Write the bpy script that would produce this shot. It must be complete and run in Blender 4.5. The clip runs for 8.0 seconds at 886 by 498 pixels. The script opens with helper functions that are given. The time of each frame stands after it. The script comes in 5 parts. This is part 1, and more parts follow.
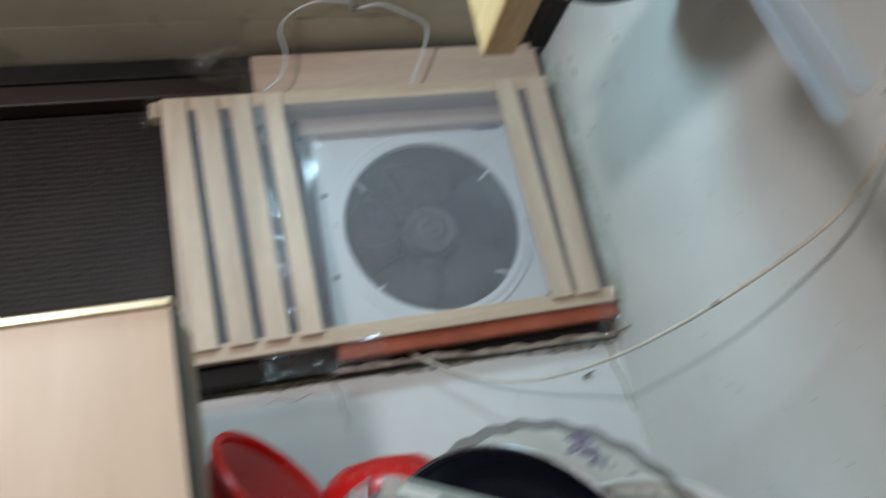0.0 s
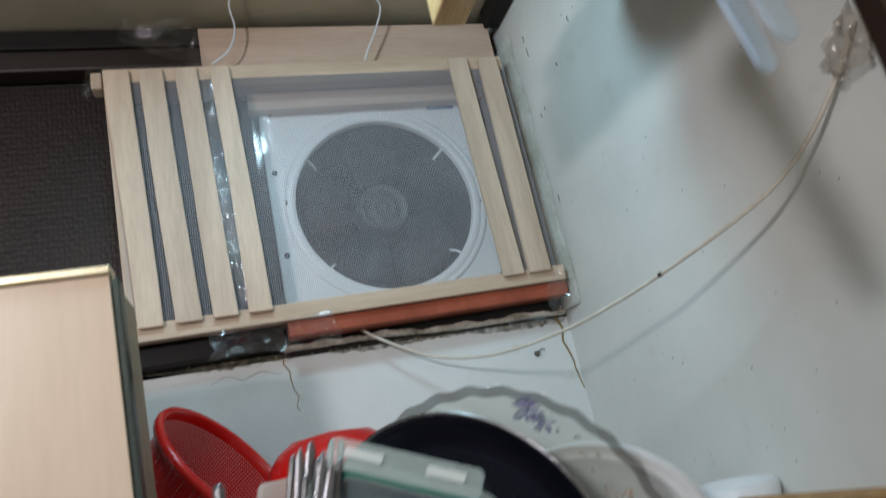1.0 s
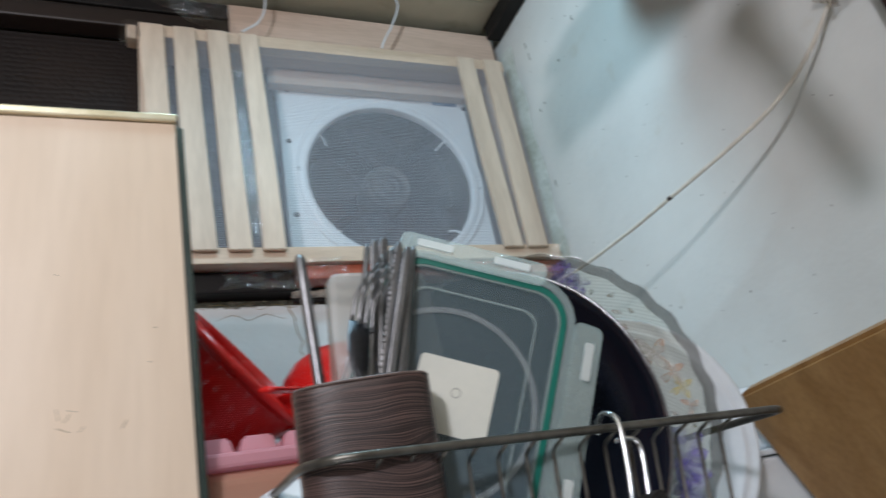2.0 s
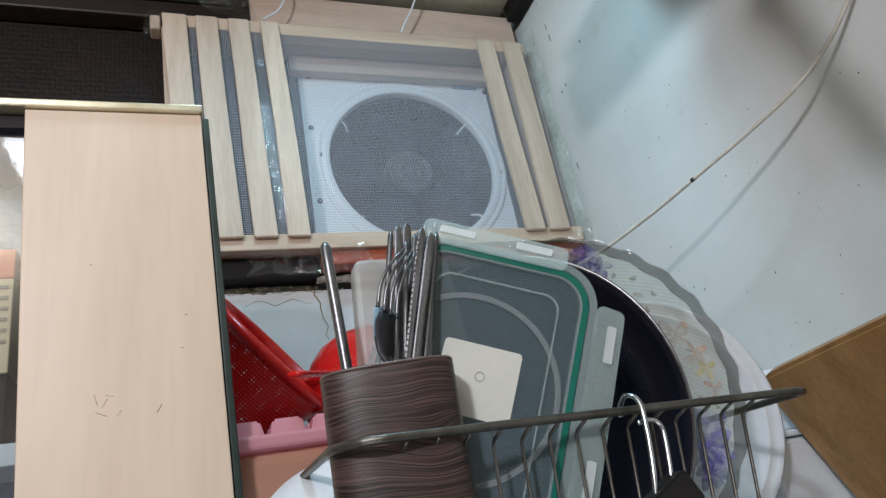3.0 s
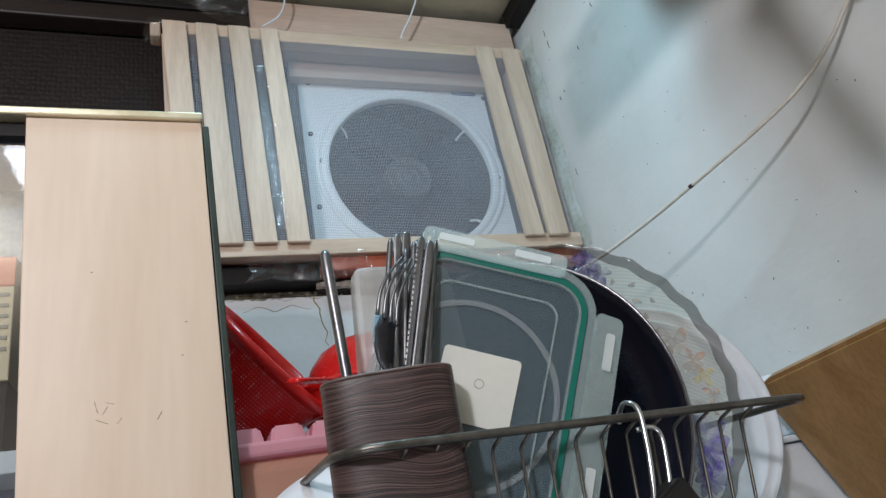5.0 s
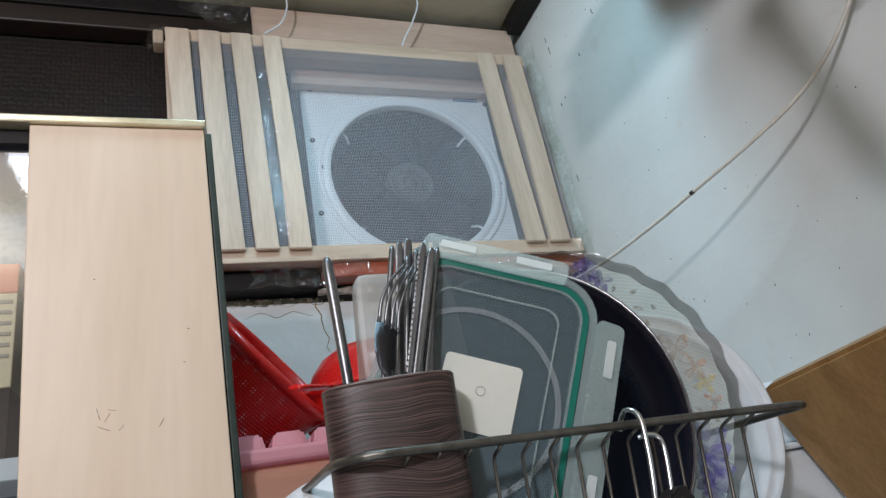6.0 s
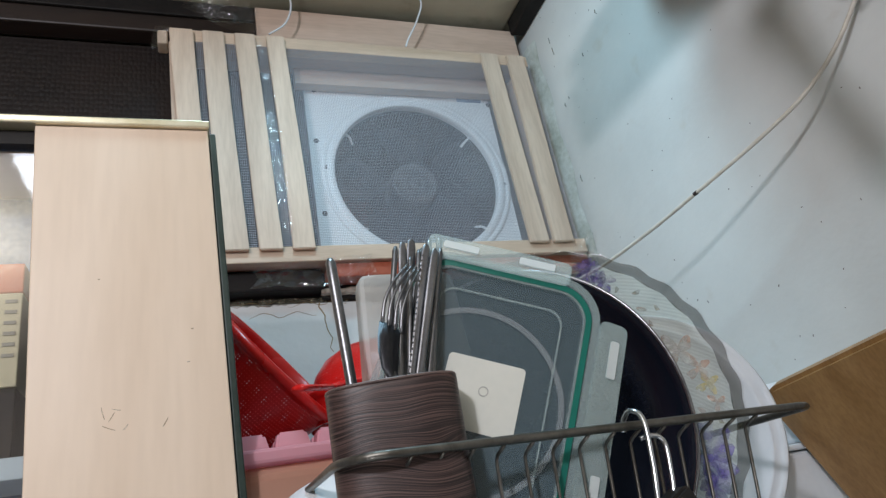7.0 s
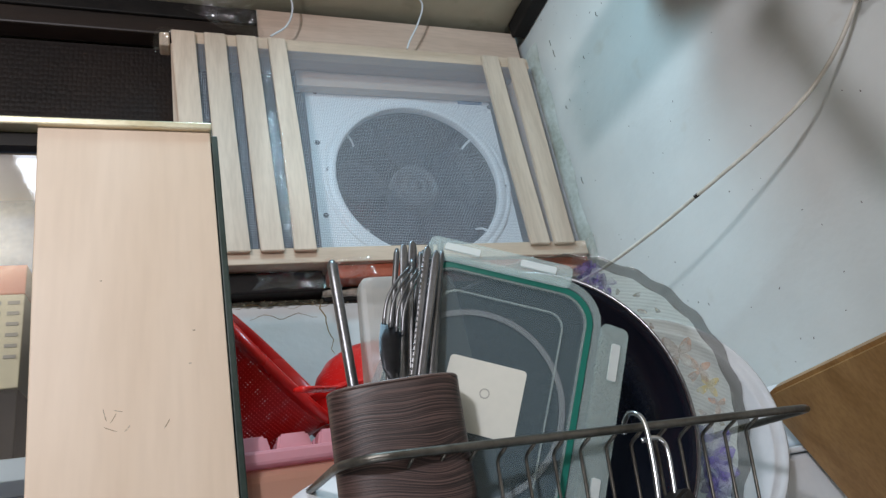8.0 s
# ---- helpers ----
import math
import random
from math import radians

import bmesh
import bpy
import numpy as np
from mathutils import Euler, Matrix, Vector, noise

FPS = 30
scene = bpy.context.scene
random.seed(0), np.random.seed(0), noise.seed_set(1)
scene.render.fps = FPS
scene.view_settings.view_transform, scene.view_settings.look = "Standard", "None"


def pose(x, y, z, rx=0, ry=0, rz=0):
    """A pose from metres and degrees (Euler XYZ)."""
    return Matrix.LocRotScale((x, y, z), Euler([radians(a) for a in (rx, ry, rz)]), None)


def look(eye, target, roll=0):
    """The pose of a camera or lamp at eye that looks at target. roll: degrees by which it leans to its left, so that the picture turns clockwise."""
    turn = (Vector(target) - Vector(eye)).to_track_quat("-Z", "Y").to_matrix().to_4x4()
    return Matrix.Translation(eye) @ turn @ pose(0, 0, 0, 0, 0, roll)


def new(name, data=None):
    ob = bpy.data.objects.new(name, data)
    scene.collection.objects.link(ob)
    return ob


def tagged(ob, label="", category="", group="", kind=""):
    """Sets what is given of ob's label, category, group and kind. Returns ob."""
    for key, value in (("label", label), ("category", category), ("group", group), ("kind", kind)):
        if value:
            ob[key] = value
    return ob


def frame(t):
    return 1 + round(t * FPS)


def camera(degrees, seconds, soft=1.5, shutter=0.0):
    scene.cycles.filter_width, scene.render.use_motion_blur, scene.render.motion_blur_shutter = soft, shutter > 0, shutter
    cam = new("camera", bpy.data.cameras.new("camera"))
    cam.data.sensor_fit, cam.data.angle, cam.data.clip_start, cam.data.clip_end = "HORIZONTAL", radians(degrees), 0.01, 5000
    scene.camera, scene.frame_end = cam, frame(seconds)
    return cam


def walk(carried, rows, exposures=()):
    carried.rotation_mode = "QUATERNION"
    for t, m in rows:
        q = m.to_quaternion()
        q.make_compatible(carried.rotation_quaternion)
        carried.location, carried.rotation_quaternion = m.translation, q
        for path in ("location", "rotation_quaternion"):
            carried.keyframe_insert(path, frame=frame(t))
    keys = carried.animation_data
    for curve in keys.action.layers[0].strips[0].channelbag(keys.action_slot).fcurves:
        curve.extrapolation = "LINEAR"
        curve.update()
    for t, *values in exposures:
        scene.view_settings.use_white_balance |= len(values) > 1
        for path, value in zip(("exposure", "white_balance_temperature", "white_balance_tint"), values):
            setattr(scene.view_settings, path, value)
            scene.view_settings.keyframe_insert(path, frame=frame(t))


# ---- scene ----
cam = camera(67.3, 8.0, soft=1.4, shutter=0.6)
PATH = [
    (0, (0.134, -0.913, 1.32), (0.627, 0.933, 1.909), -11.6),
    (0.2, (0.163, -0.93, 1.34), (0.761, 0.876, 1.96), -11.6),
    (0.4, (0.183, -0.942, 1.342), (0.77, 0.861, 1.98), -11.8),
    (0.6, (0.187, -0.94, 1.338), (0.744, 0.885, 1.935), -12.0),
    (1, (0.139, -0.908, 1.3), (0.751, 0.918, 1.838), -12.4),
    (1.1, (0.115, -0.895, 1.282), (0.794, 0.903, 1.836), -13.3),
    (1.4, (0.071, -0.825, 1.16), (1.064, 0.812, 1.737), -14.4),
    (1.5, (0.054, -0.809, 1.132), (1.055, 0.813, 1.737), -13.2),
    (1.6, (0.045, -0.806, 1.113), (1.014, 0.801, 1.804), -11.8),
    (2, (0.029, -0.842, 1.111), (0.807, 0.823, 1.901), -11.3),
    (2.2, (0.023, -0.847, 1.109), (0.73, 0.856, 1.882), -10.6),
    (3.5, (0.028, -0.85, 1.112), (0.749, 0.858, 1.863), -11.3),
    (4, (0.027, -0.852, 1.112), (0.75, 0.855, 1.863), -11.2),
    (4.5, (0.026, -0.851, 1.112), (0.746, 0.855, 1.868), -11.2),
    (6, (0.025, -0.853, 1.113), (0.739, 0.844, 1.893), -11.2),
    (6.5, (0.025, -0.854, 1.113), (0.733, 0.845, 1.895), -11.2),
    (7, (0.025, -0.854, 1.113), (0.729, 0.846, 1.895), -11.0),
    (7.5, (0.024, -0.855, 1.114), (0.73, 0.844, 1.898), -10.9),
    (8, (0.024, -0.855, 1.113), (0.727, 0.844, 1.9), -10.9),
]
walk(cam, [(t, look(eye, target, roll)) for t, eye, target, roll in PATH], exposures=((0.0, 0.0, 6440, 10), (1.4, -0.04, 6440, 10), (1.9, 0.20, 6150, 10), (8.0, 0.20, 6150, 10)))

# ---- world, lamps, exposure ----
scene.view_settings.exposure = 0.0
world = bpy.data.worlds.new("night_room")
scene.world = world
world.use_nodes = True
world.node_tree.nodes["Background"].inputs[0].default_value = (0.75, 0.85, 1.0, 1)
world.node_tree.nodes["Background"].inputs[1].default_value = 0.02


def area_lamp(name, eye, target, sx, sy, power, colour):
    data = bpy.data.lights.new(name, "AREA")
    data.shape, data.size, data.size_y, data.energy, data.color = "RECTANGLE", sx, sy, power, colour
    ob = new(name, data)
    ob.matrix_world = look(eye, target)
    return ob


def bulb(name, at, power, colour, radius):
    data = bpy.data.lights.new(name, "POINT")
    data.energy, data.color, data.shadow_soft_size = power, colour, radius
    ob = new(name, data)
    ob.location = at
    return ob


# a cool strip lamp on the ceiling by the window, a bulb at head height and a fluorescent tube behind the camera
area_lamp("ceiling_strip_lamp", (0.15, -0.43, 1.955), (0.33, -0.43, 1.50), 0.10, 0.14, 2.75, (0.55, 0.855, 1.0))
bulb("room_bulb", (-0.60, -1.53, 1.735), 36.5, (0.955, 0.925, 0.960), 0.062)
area_lamp("fluorescent_tube", (-0.265, -1.05, 2.0), (-0.265, -1.05, 1.0), 0.11, 0.60, 1.1, (0.90, 0.94, 1.0))


# ---- materials ----
def node_material(name):
    m = bpy.data.materials.new(name)
    m.use_nodes = True
    nt = m.node_tree
    return m, nt, nt.nodes["Principled BSDF"]


def add(nt, kind, **values):
    n = nt.nodes.new(kind)
    for key, v in values.items():
        n.inputs[key].default_value = v
    return n


def ramp(nt, fac, stops):
    n = nt.nodes.new("ShaderNodeValToRGB")
    els = n.color_ramp.elements
    while len(els) < len(stops):
        els.new(0.5)
    for e, (p, c) in zip(els, stops):
        e.position, e.color = p, (*c, 1)
    nt.links.new(fac, n.inputs[0])
    return n.outputs[0]


def coords(nt, scale=(1, 1, 1), turn=(0, 0, 0)):
    c = nt.nodes.new("ShaderNodeTexCoord")
    m = nt.nodes.new("ShaderNodeMapping")
    m.inputs["Scale"].default_value = scale
    m.inputs["Rotation"].default_value = turn
    nt.links.new(c.outputs["Object"], m.inputs[0])
    return m.outputs[0]


def mottled(name, a, b, scale=12.0, rough=0.5, metal=0.0, bump=0.1, grain=180.0, stretch=(1, 1, 1), spec=0.5, rough_var=0.12, per_object=0.0):
    """Two colours mixed by a broad noise, with a fine grain in relief and gloss."""
    m, nt, p = node_material(name)
    v = coords(nt, stretch)
    big = add(nt, "ShaderNodeTexNoise", Scale=scale, Detail=5.0, Roughness=0.6)
    fine = add(nt, "ShaderNodeTexNoise", Scale=grain, Detail=3.0)
    nt.links.new(v, big.inputs["Vector"])
    nt.links.new(v, fine.inputs["Vector"])
    mixf = nt.nodes.new("ShaderNodeMath")
    mixf.operation = "MULTIPLY_ADD"
    mixf.inputs[1].default_value = 0.35
    nt.links.new(fine.outputs[0], mixf.inputs[0])
    sub = nt.nodes.new("ShaderNodeMath")
    sub.operation = "SUBTRACT"
    sub.inputs[1].default_value = 0.175
    nt.links.new(big.outputs[0], sub.inputs[0])
    nt.links.new(sub.outputs[0], mixf.inputs[2])
    out = ramp(nt, mixf.outputs[0], [(0.3, a), (0.7, b)])
    if per_object:
        info = nt.nodes.new("ShaderNodeObjectInfo")
        hsv = nt.nodes.new("ShaderNodeHueSaturation")
        mr = nt.nodes.new("ShaderNodeMapRange")
        mr.inputs["To Min"].default_value, mr.inputs["To Max"].default_value = 1 - per_object, 1 + per_object
        nt.links.new(info.outputs["Random"], mr.inputs[0])
        nt.links.new(mr.outputs[0], hsv.inputs["Value"])
        nt.links.new(out, hsv.inputs["Color"])
        out = hsv.outputs[0]
    nt.links.new(out, p.inputs["Base Color"])
    rr = nt.nodes.new("ShaderNodeMapRange")
    rr.inputs["To Min"].default_value, rr.inputs["To Max"].default_value = max(0.02, rough - rough_var), min(1, rough + rough_var)
    nt.links.new(big.outputs[0], rr.inputs[0])
    nt.links.new(rr.outputs[0], p.inputs["Roughness"])
    p.inputs["Metallic"].default_value = metal
    p.inputs["Specular IOR Level"].default_value = spec
    if bump:
        bn = add(nt, "ShaderNodeBump", Strength=bump, Distance=0.002)
        nt.links.new(fine.outputs[0], bn.inputs["Height"])
        nt.links.new(bn.outputs[0], p.inputs["Normal"])
    return m


def wood(name, light, dark, axis="z", rings=26.0, rough=0.55, per_object=0.12, knots=0.6, relief=0.25, pores=0.35):
    """Timber with its grain along one axis, pores and faint broad staining."""
    m, nt, p = node_material(name)
    st = {"x": (0.12, 1, 1), "y": (1, 0.12, 1), "z": (1, 1, 0.12)}[axis]
    v = coords(nt, st)
    info = nt.nodes.new("ShaderNodeObjectInfo")
    shift = nt.nodes.new("ShaderNodeVectorMath")
    shift.operation = "MULTIPLY_ADD"
    shift.inputs[1].default_value = (3.1, 2.3, 4.7)
    nt.links.new(info.outputs["Random"], shift.inputs[0])
    nt.links.new(v, shift.inputs[2])
    wave = nt.nodes.new("ShaderNodeTexNoise")
    wave.inputs["Scale"].default_value = rings
    wave.inputs["Detail"].default_value = 4.0
    wave.inputs["Distortion"].default_value = knots
    nt.links.new(shift.outputs[0], wave.inputs["Vector"])
    pore = add(nt, "ShaderNodeTexNoise", Scale=rings * 14, Detail=2.0)
    nt.links.new(shift.outputs[0], pore.inputs["Vector"])
    mid = tuple((x + y) / 2 for x, y in zip(light, dark))
    colour = ramp(nt, wave.outputs[0], [(0.30, dark), (0.46, mid), (0.60, light)])
    mix = nt.nodes.new("ShaderNodeMix")
    mix.data_type, mix.blend_type = "RGBA", "MULTIPLY"
    mix.inputs["Factor"].default_value = pores
    nt.links.new(colour, mix.inputs["A"])
    nt.links.new(ramp(nt, pore.outputs[0], [(0.35, (0.6, 0.55, 0.5)), (0.6, (1, 1, 1))]), mix.inputs["B"])
    hsv = nt.nodes.new("ShaderNodeHueSaturation")
    mr = nt.nodes.new("ShaderNodeMapRange")
    mr.inputs["To Min"].default_value, mr.inputs["To Max"].default_value = 1 - per_object, 1 + per_object
    nt.links.new(info.outputs["Random"], mr.inputs[0])
    nt.links.new(mr.outputs[0], hsv.inputs["Value"])
    nt.links.new(mix.outputs["Result"], hsv.inputs["Color"])
    nt.links.new(hsv.outputs[0], p.inputs["Base Color"])
    p.inputs["Roughness"].default_value = rough
    bn = add(nt, "ShaderNodeBump", Strength=relief, Distance=0.001)
    nt.links.new(pore.outputs[0], bn.inputs["Height"])
    nt.links.new(bn.outputs[0], p.inputs["Normal"])
    return m


def plaster(name, base, tint, specks=0.0, stain=(0.5, 0.42, 0.26), stain_low=0.66):
    """Lumpy painted plaster with broad yellowish stains and small dark specks."""
    m, nt, p = node_material(name)
    v = coords(nt)
    big = add(nt, "ShaderNodeTexNoise", Scale=3.0, Detail=6.0, Roughness=0.6)
    med = add(nt, "ShaderNodeTexNoise", Scale=16.0, Detail=4.0)
    fine = add(nt, "ShaderNodeTexNoise", Scale=160.0, Detail=3.0)
    for n in (big, med, fine):
        nt.links.new(v, n.inputs["Vector"])
    colour = ramp(nt, big.outputs[0], [(0.32, tint), (0.62, base)])
    mix = nt.nodes.new("ShaderNodeMix")
    mix.data_type = "RGBA"
    nt.links.new(colour, mix.inputs["A"])
    mix.inputs["B"].default_value = (*stain, 1)
    nt.links.new(ramp(nt, med.outputs[0], [(stain_low, (0, 0, 0)), (stain_low + 0.16, (0.5, 0.5, 0.5))]), mix.inputs["Factor"])
    out = mix.outputs["Result"]
    if specks:
        vor = add(nt, "ShaderNodeTexVoronoi", Scale=62.0)
        vor.voronoi_dimensions = "2D"
        sp = nt.nodes.new("ShaderNodeSeparateXYZ")
        cb = nt.nodes.new("ShaderNodeCombineXYZ")
        wob = nt.nodes.new("ShaderNodeMixRGB")
        wob.inputs[0].default_value = 0.007
        nt.links.new(v, wob.inputs[1])
        nt.links.new(fine.outputs["Color"], wob.inputs[2])
        nt.links.new(wob.outputs[0], sp.inputs[0])
        nt.links.new(sp.outputs[1], cb.inputs[0])
        nt.links.new(sp.outputs[2], cb.inputs[1])
        nt.links.new(cb.outputs[0], vor.inputs["Vector"])
        pick = nt.nodes.new("ShaderNodeMath")
        pick.operation = "GREATER_THAN"
        pick.inputs[1].default_value = 1 - specks
        sep = nt.nodes.new("ShaderNodeSeparateColor")
        nt.links.new(vor.outputs["Color"], sep.inputs[0])
        nt.links.new(sep.outputs[0], pick.inputs[0])
        near = nt.nodes.new("ShaderNodeMath")
        near.operation = "LESS_THAN"
        near.inputs[1].default_value = 0.048
        nt.links.new(vor.outputs["Distance"], near.inputs[0])
        both = nt.nodes.new("ShaderNodeMath")
        both.operation = "MULTIPLY"
        nt.links.new(pick.outputs[0], both.inputs[0])
        nt.links.new(near.outputs[0], both.inputs[1])
        mix2 = nt.nodes.new("ShaderNodeMix")
        mix2.data_type = "RGBA"
        nt.links.new(both.outputs[0], mix2.inputs["Factor"])
        nt.links.new(out, mix2.inputs["A"])
        mix2.inputs["B"].default_value = (0.09, 0.07, 0.06, 1)
        out = mix2.outputs["Result"]
    nt.links.new(out, p.inputs["Base Color"])
    p.inputs["Roughness"].default_value = 0.42
    p.inputs["Specular IOR Level"].default_value = 0.35
    bn = add(nt, "ShaderNodeBump", Strength=0.35, Distance=0.006)
    nt.links.new(med.outputs[0], bn.inputs["Height"])
    bn2 = add(nt, "ShaderNodeBump", Strength=0.15, Distance=0.001)
    nt.links.new(fine.outputs[0], bn2.inputs["Height"])
    nt.links.new(bn.outputs[0], bn2.inputs["Normal"])
    nt.links.new(bn2.outputs[0], p.inputs["Normal"])
    return m


def see_through(name, colour, clear, rough=0.25, bump=0.0, scale=40.0, tint=(1, 1, 1), translucent=0.0):
    """A thin sheet: part clear, part its own colour, with a gloss on top."""
    m, nt, p = node_material(name)
    p.inputs["Base Color"].default_value = (*colour, 1)
    p.inputs["Roughness"].default_value = rough
    if translucent:
        p.inputs["Subsurface Weight"].default_value = 0.0
    t = nt.nodes.new("ShaderNodeBsdfTransparent")
    t.inputs[0].default_value = (*tint, 1)
    mix = nt.nodes.new("ShaderNodeMixShader")
    mix.inputs[0].default_value = 1 - clear
    front = p.outputs[0]
    if translucent:
        tr = nt.nodes.new("ShaderNodeBsdfTranslucent")
        tr.inputs[0].default_value = (*colour, 1)
        mx = nt.nodes.new("ShaderNodeMixShader")
        mx.inputs[0].default_value = translucent
        nt.links.new(p.outputs[0], mx.inputs[1])
        nt.links.new(tr.outputs[0], mx.inputs[2])
        front = mx.outputs[0]
    nt.links.new(t.outputs[0], mix.inputs[1])
    nt.links.new(front, mix.inputs[2])
    nt.links.new(mix.outputs[0], nt.nodes["Material Output"].inputs[0])
    if bump:
        n = add(nt, "ShaderNodeTexNoise", Scale=scale, Detail=4.0)
        nt.links.new(coords(nt), n.inputs["Vector"])
        bn = add(nt, "ShaderNodeBump", Strength=bump, Distance=0.01)
        nt.links.new(n.outputs[0], bn.inputs["Height"])
        nt.links.new(bn.outputs[0], p.inputs["Normal"])
    return m


def screen_mesh(name):
    """Fine woven insect screen: threads 2.7 mm apart with holes between."""
    m, nt, p = node_material(name)
    v = coords(nt)
    sep = nt.nodes.new("ShaderNodeSeparateXYZ")
    nt.links.new(v, sep.inputs[0])
    lines = []
    for axis in (0, 2):
        k = nt.nodes.new("ShaderNodeMath")
        k.operation = "MULTIPLY"
        k.inputs[1].default_value = 1 / 0.0027
        nt.links.new(sep.outputs[axis], k.inputs[0])
        f = nt.nodes.new("ShaderNodeMath")
        f.operation = "FRACT"
        nt.links.new(k.outputs[0], f.inputs[0])
        g = nt.nodes.new("ShaderNodeMath")
        g.operation = "LESS_THAN"
        g.inputs[1].default_value = 0.13
        nt.links.new(f.outputs[0], g.inputs[0])
        lines.append(g.outputs[0])
    mx = nt.nodes.new("ShaderNodeMath")
    mx.operation = "MAXIMUM"
    nt.links.new(lines[0], mx.inputs[0])
    nt.links.new(lines[1], mx.inputs[1])
    p.inputs["Base Color"].default_value = (0.40, 0.41, 0.45, 1)
    p.inputs["Roughness"].default_value = 0.5
    t = nt.nodes.new("ShaderNodeBsdfTransparent")
    mix = nt.nodes.new("ShaderNodeMixShader")
    nt.links.new(mx.outputs[0], mix.inputs[0])
    nt.links.new(t.outputs[0], mix.inputs[1])
    nt.links.new(p.outputs[0], mix.inputs[2])
    nt.links.new(mix.outputs[0], nt.nodes["Material Output"].inputs[0])
    return m


def perforated(name, colour, spacing, hole):
    """Moulded plastic pierced by a grid of round holes, laid out on the part's own unwrapped metres."""
    m, nt, p = node_material(name)
    p.inputs["Base Color"].default_value = (*colour, 1)
    p.inputs["Roughness"].default_value = 0.28
    uv = nt.nodes.new("ShaderNodeUVMap")
    sep = nt.nodes.new("ShaderNodeSeparateXYZ")
    nt.links.new(uv.outputs[0], sep.inputs[0])
    sq = []
    for axis in (0, 1):
        k = nt.nodes.new("ShaderNodeMath")
        k.operation = "MULTIPLY"
        k.inputs[1].default_value = 1 / spacing
        nt.links.new(sep.outputs[axis], k.inputs[0])
        f = nt.nodes.new("ShaderNodeMath")
        f.operation = "FRACT"
        nt.links.new(k.outputs[0], f.inputs[0])
        s_ = nt.nodes.new("ShaderNodeMath")
        s_.operation = "SUBTRACT"
        s_.inputs[1].default_value = 0.5
        nt.links.new(f.outputs[0], s_.inputs[0])
        q = nt.nodes.new("ShaderNodeMath")
        q.operation = "POWER"
        q.inputs[1].default_value = 2.0
        a_ = nt.nodes.new("ShaderNodeMath")
        a_.operation = "ABSOLUTE"
        nt.links.new(s_.outputs[0], a_.inputs[0])
        nt.links.new(a_.outputs[0], q.inputs[0])
        sq.append(q.outputs[0])
    sm = nt.nodes.new("ShaderNodeMath")
    sm.operation = "ADD"
    nt.links.new(sq[0], sm.inputs[0])
    nt.links.new(sq[1], sm.inputs[1])
    lt = nt.nodes.new("ShaderNodeMath")
    lt.operation = "LESS_THAN"
    lt.inputs[1].default_value = hole * hole
    nt.links.new(sm.outputs[0], lt.inputs[0])
    t = nt.nodes.new("ShaderNodeBsdfTransparent")
    mix = nt.nodes.new("ShaderNodeMixShader")
    nt.links.new(lt.outputs[0], mix.inputs[0])
    nt.links.new(p.outputs[0], mix.inputs[1])
    nt.links.new(t.outputs[0], mix.inputs[2])
    nt.links.new(mix.outputs[0], nt.nodes["Material Output"].inputs[0])
    return m


def embossed(name):
    """Dark brown sheet pressed with rows of small blisters."""
    m, nt, p = node_material(name)
    v = coords(nt, (150, 1, 115))
    vor = add(nt, "ShaderNodeTexVoronoi", Scale=1.0, Randomness=0.4)
    nt.links.new(v, vor.inputs["Vector"])
    n = add(nt, "ShaderNodeTexNoise", Scale=9.0, Detail=4.0)
    nt.links.new(coords(nt), n.inputs["Vector"])
    nt.links.new(ramp(nt, n.outputs[0], [(0.3, (0.012, 0.009, 0.008)), (0.7, (0.024, 0.016, 0.013))]), p.inputs["Base Color"])
    p.inputs["Roughness"].default_value = 0.5
    p.inputs["Specular IOR Level"].default_value = 0.32
    bn = add(nt, "ShaderNodeBump", Strength=0.9, Distance=0.001)
    bn.invert = True
    nt.links.new(vor.outputs["Distance"], bn.inputs["Height"])
    nt.links.new(bn.outputs[0], p.inputs["Normal"])
    return m


M_WALL = plaster("white_wall_plaster", (0.735, 0.750, 0.722), (0.63, 0.645, 0.62), specks=0.05, stain=(0.55, 0.50, 0.40))
M_BACKWALL = plaster("white_back_plaster", (0.80, 0.84, 0.84), (0.71, 0.75, 0.75), stain=(0.50, 0.42, 0.22), stain_low=0.62)
M_CEIL = plaster("olive_ceiling_paint", (0.50, 0.455, 0.345), (0.37, 0.335, 0.24), stain=(0.12, 0.09, 0.04), stain_low=0.60)
# for unseen walls: this brown dims and warms the light they bounce
M_ROOM = plaster("room_bounce_brown", (0.33, 0.285, 0.235), (0.27, 0.23, 0.185))
M_FLOOR = mottled("brown_lino", (0.16, 0.12, 0.08), (0.24, 0.19, 0.13), rough=0.4)
M_COUNTER = mottled("steel_counter", (0.42, 0.43, 0.44), (0.52, 0.53, 0.54), rough=0.35, metal=0.9)
M_BLACK = mottled("black_window_bar", (0.008, 0.007, 0.007), (0.020, 0.017, 0.015), rough=0.6, spec=0.25)
M_BROWNBAR = wood("dark_brown_bar", (0.030, 0.018, 0.013), (0.014, 0.009, 0.007), "x", rough=0.5)
M_PANEL = embossed("embossed_dark_sheet")
M_PINE = wood("pale_pine", (0.70, 0.57, 0.445), (0.56, 0.44, 0.335), "z", rings=19, per_object=0.09, relief=0.12, pores=0.20, knots=1.6)
M_PINEX = wood("pale_pine_lengthwise", (0.67, 0.53, 0.40), (0.54, 0.41, 0.295), "x", rings=24, per_object=0.06, relief=0.1, pores=0.18, knots=1.0)
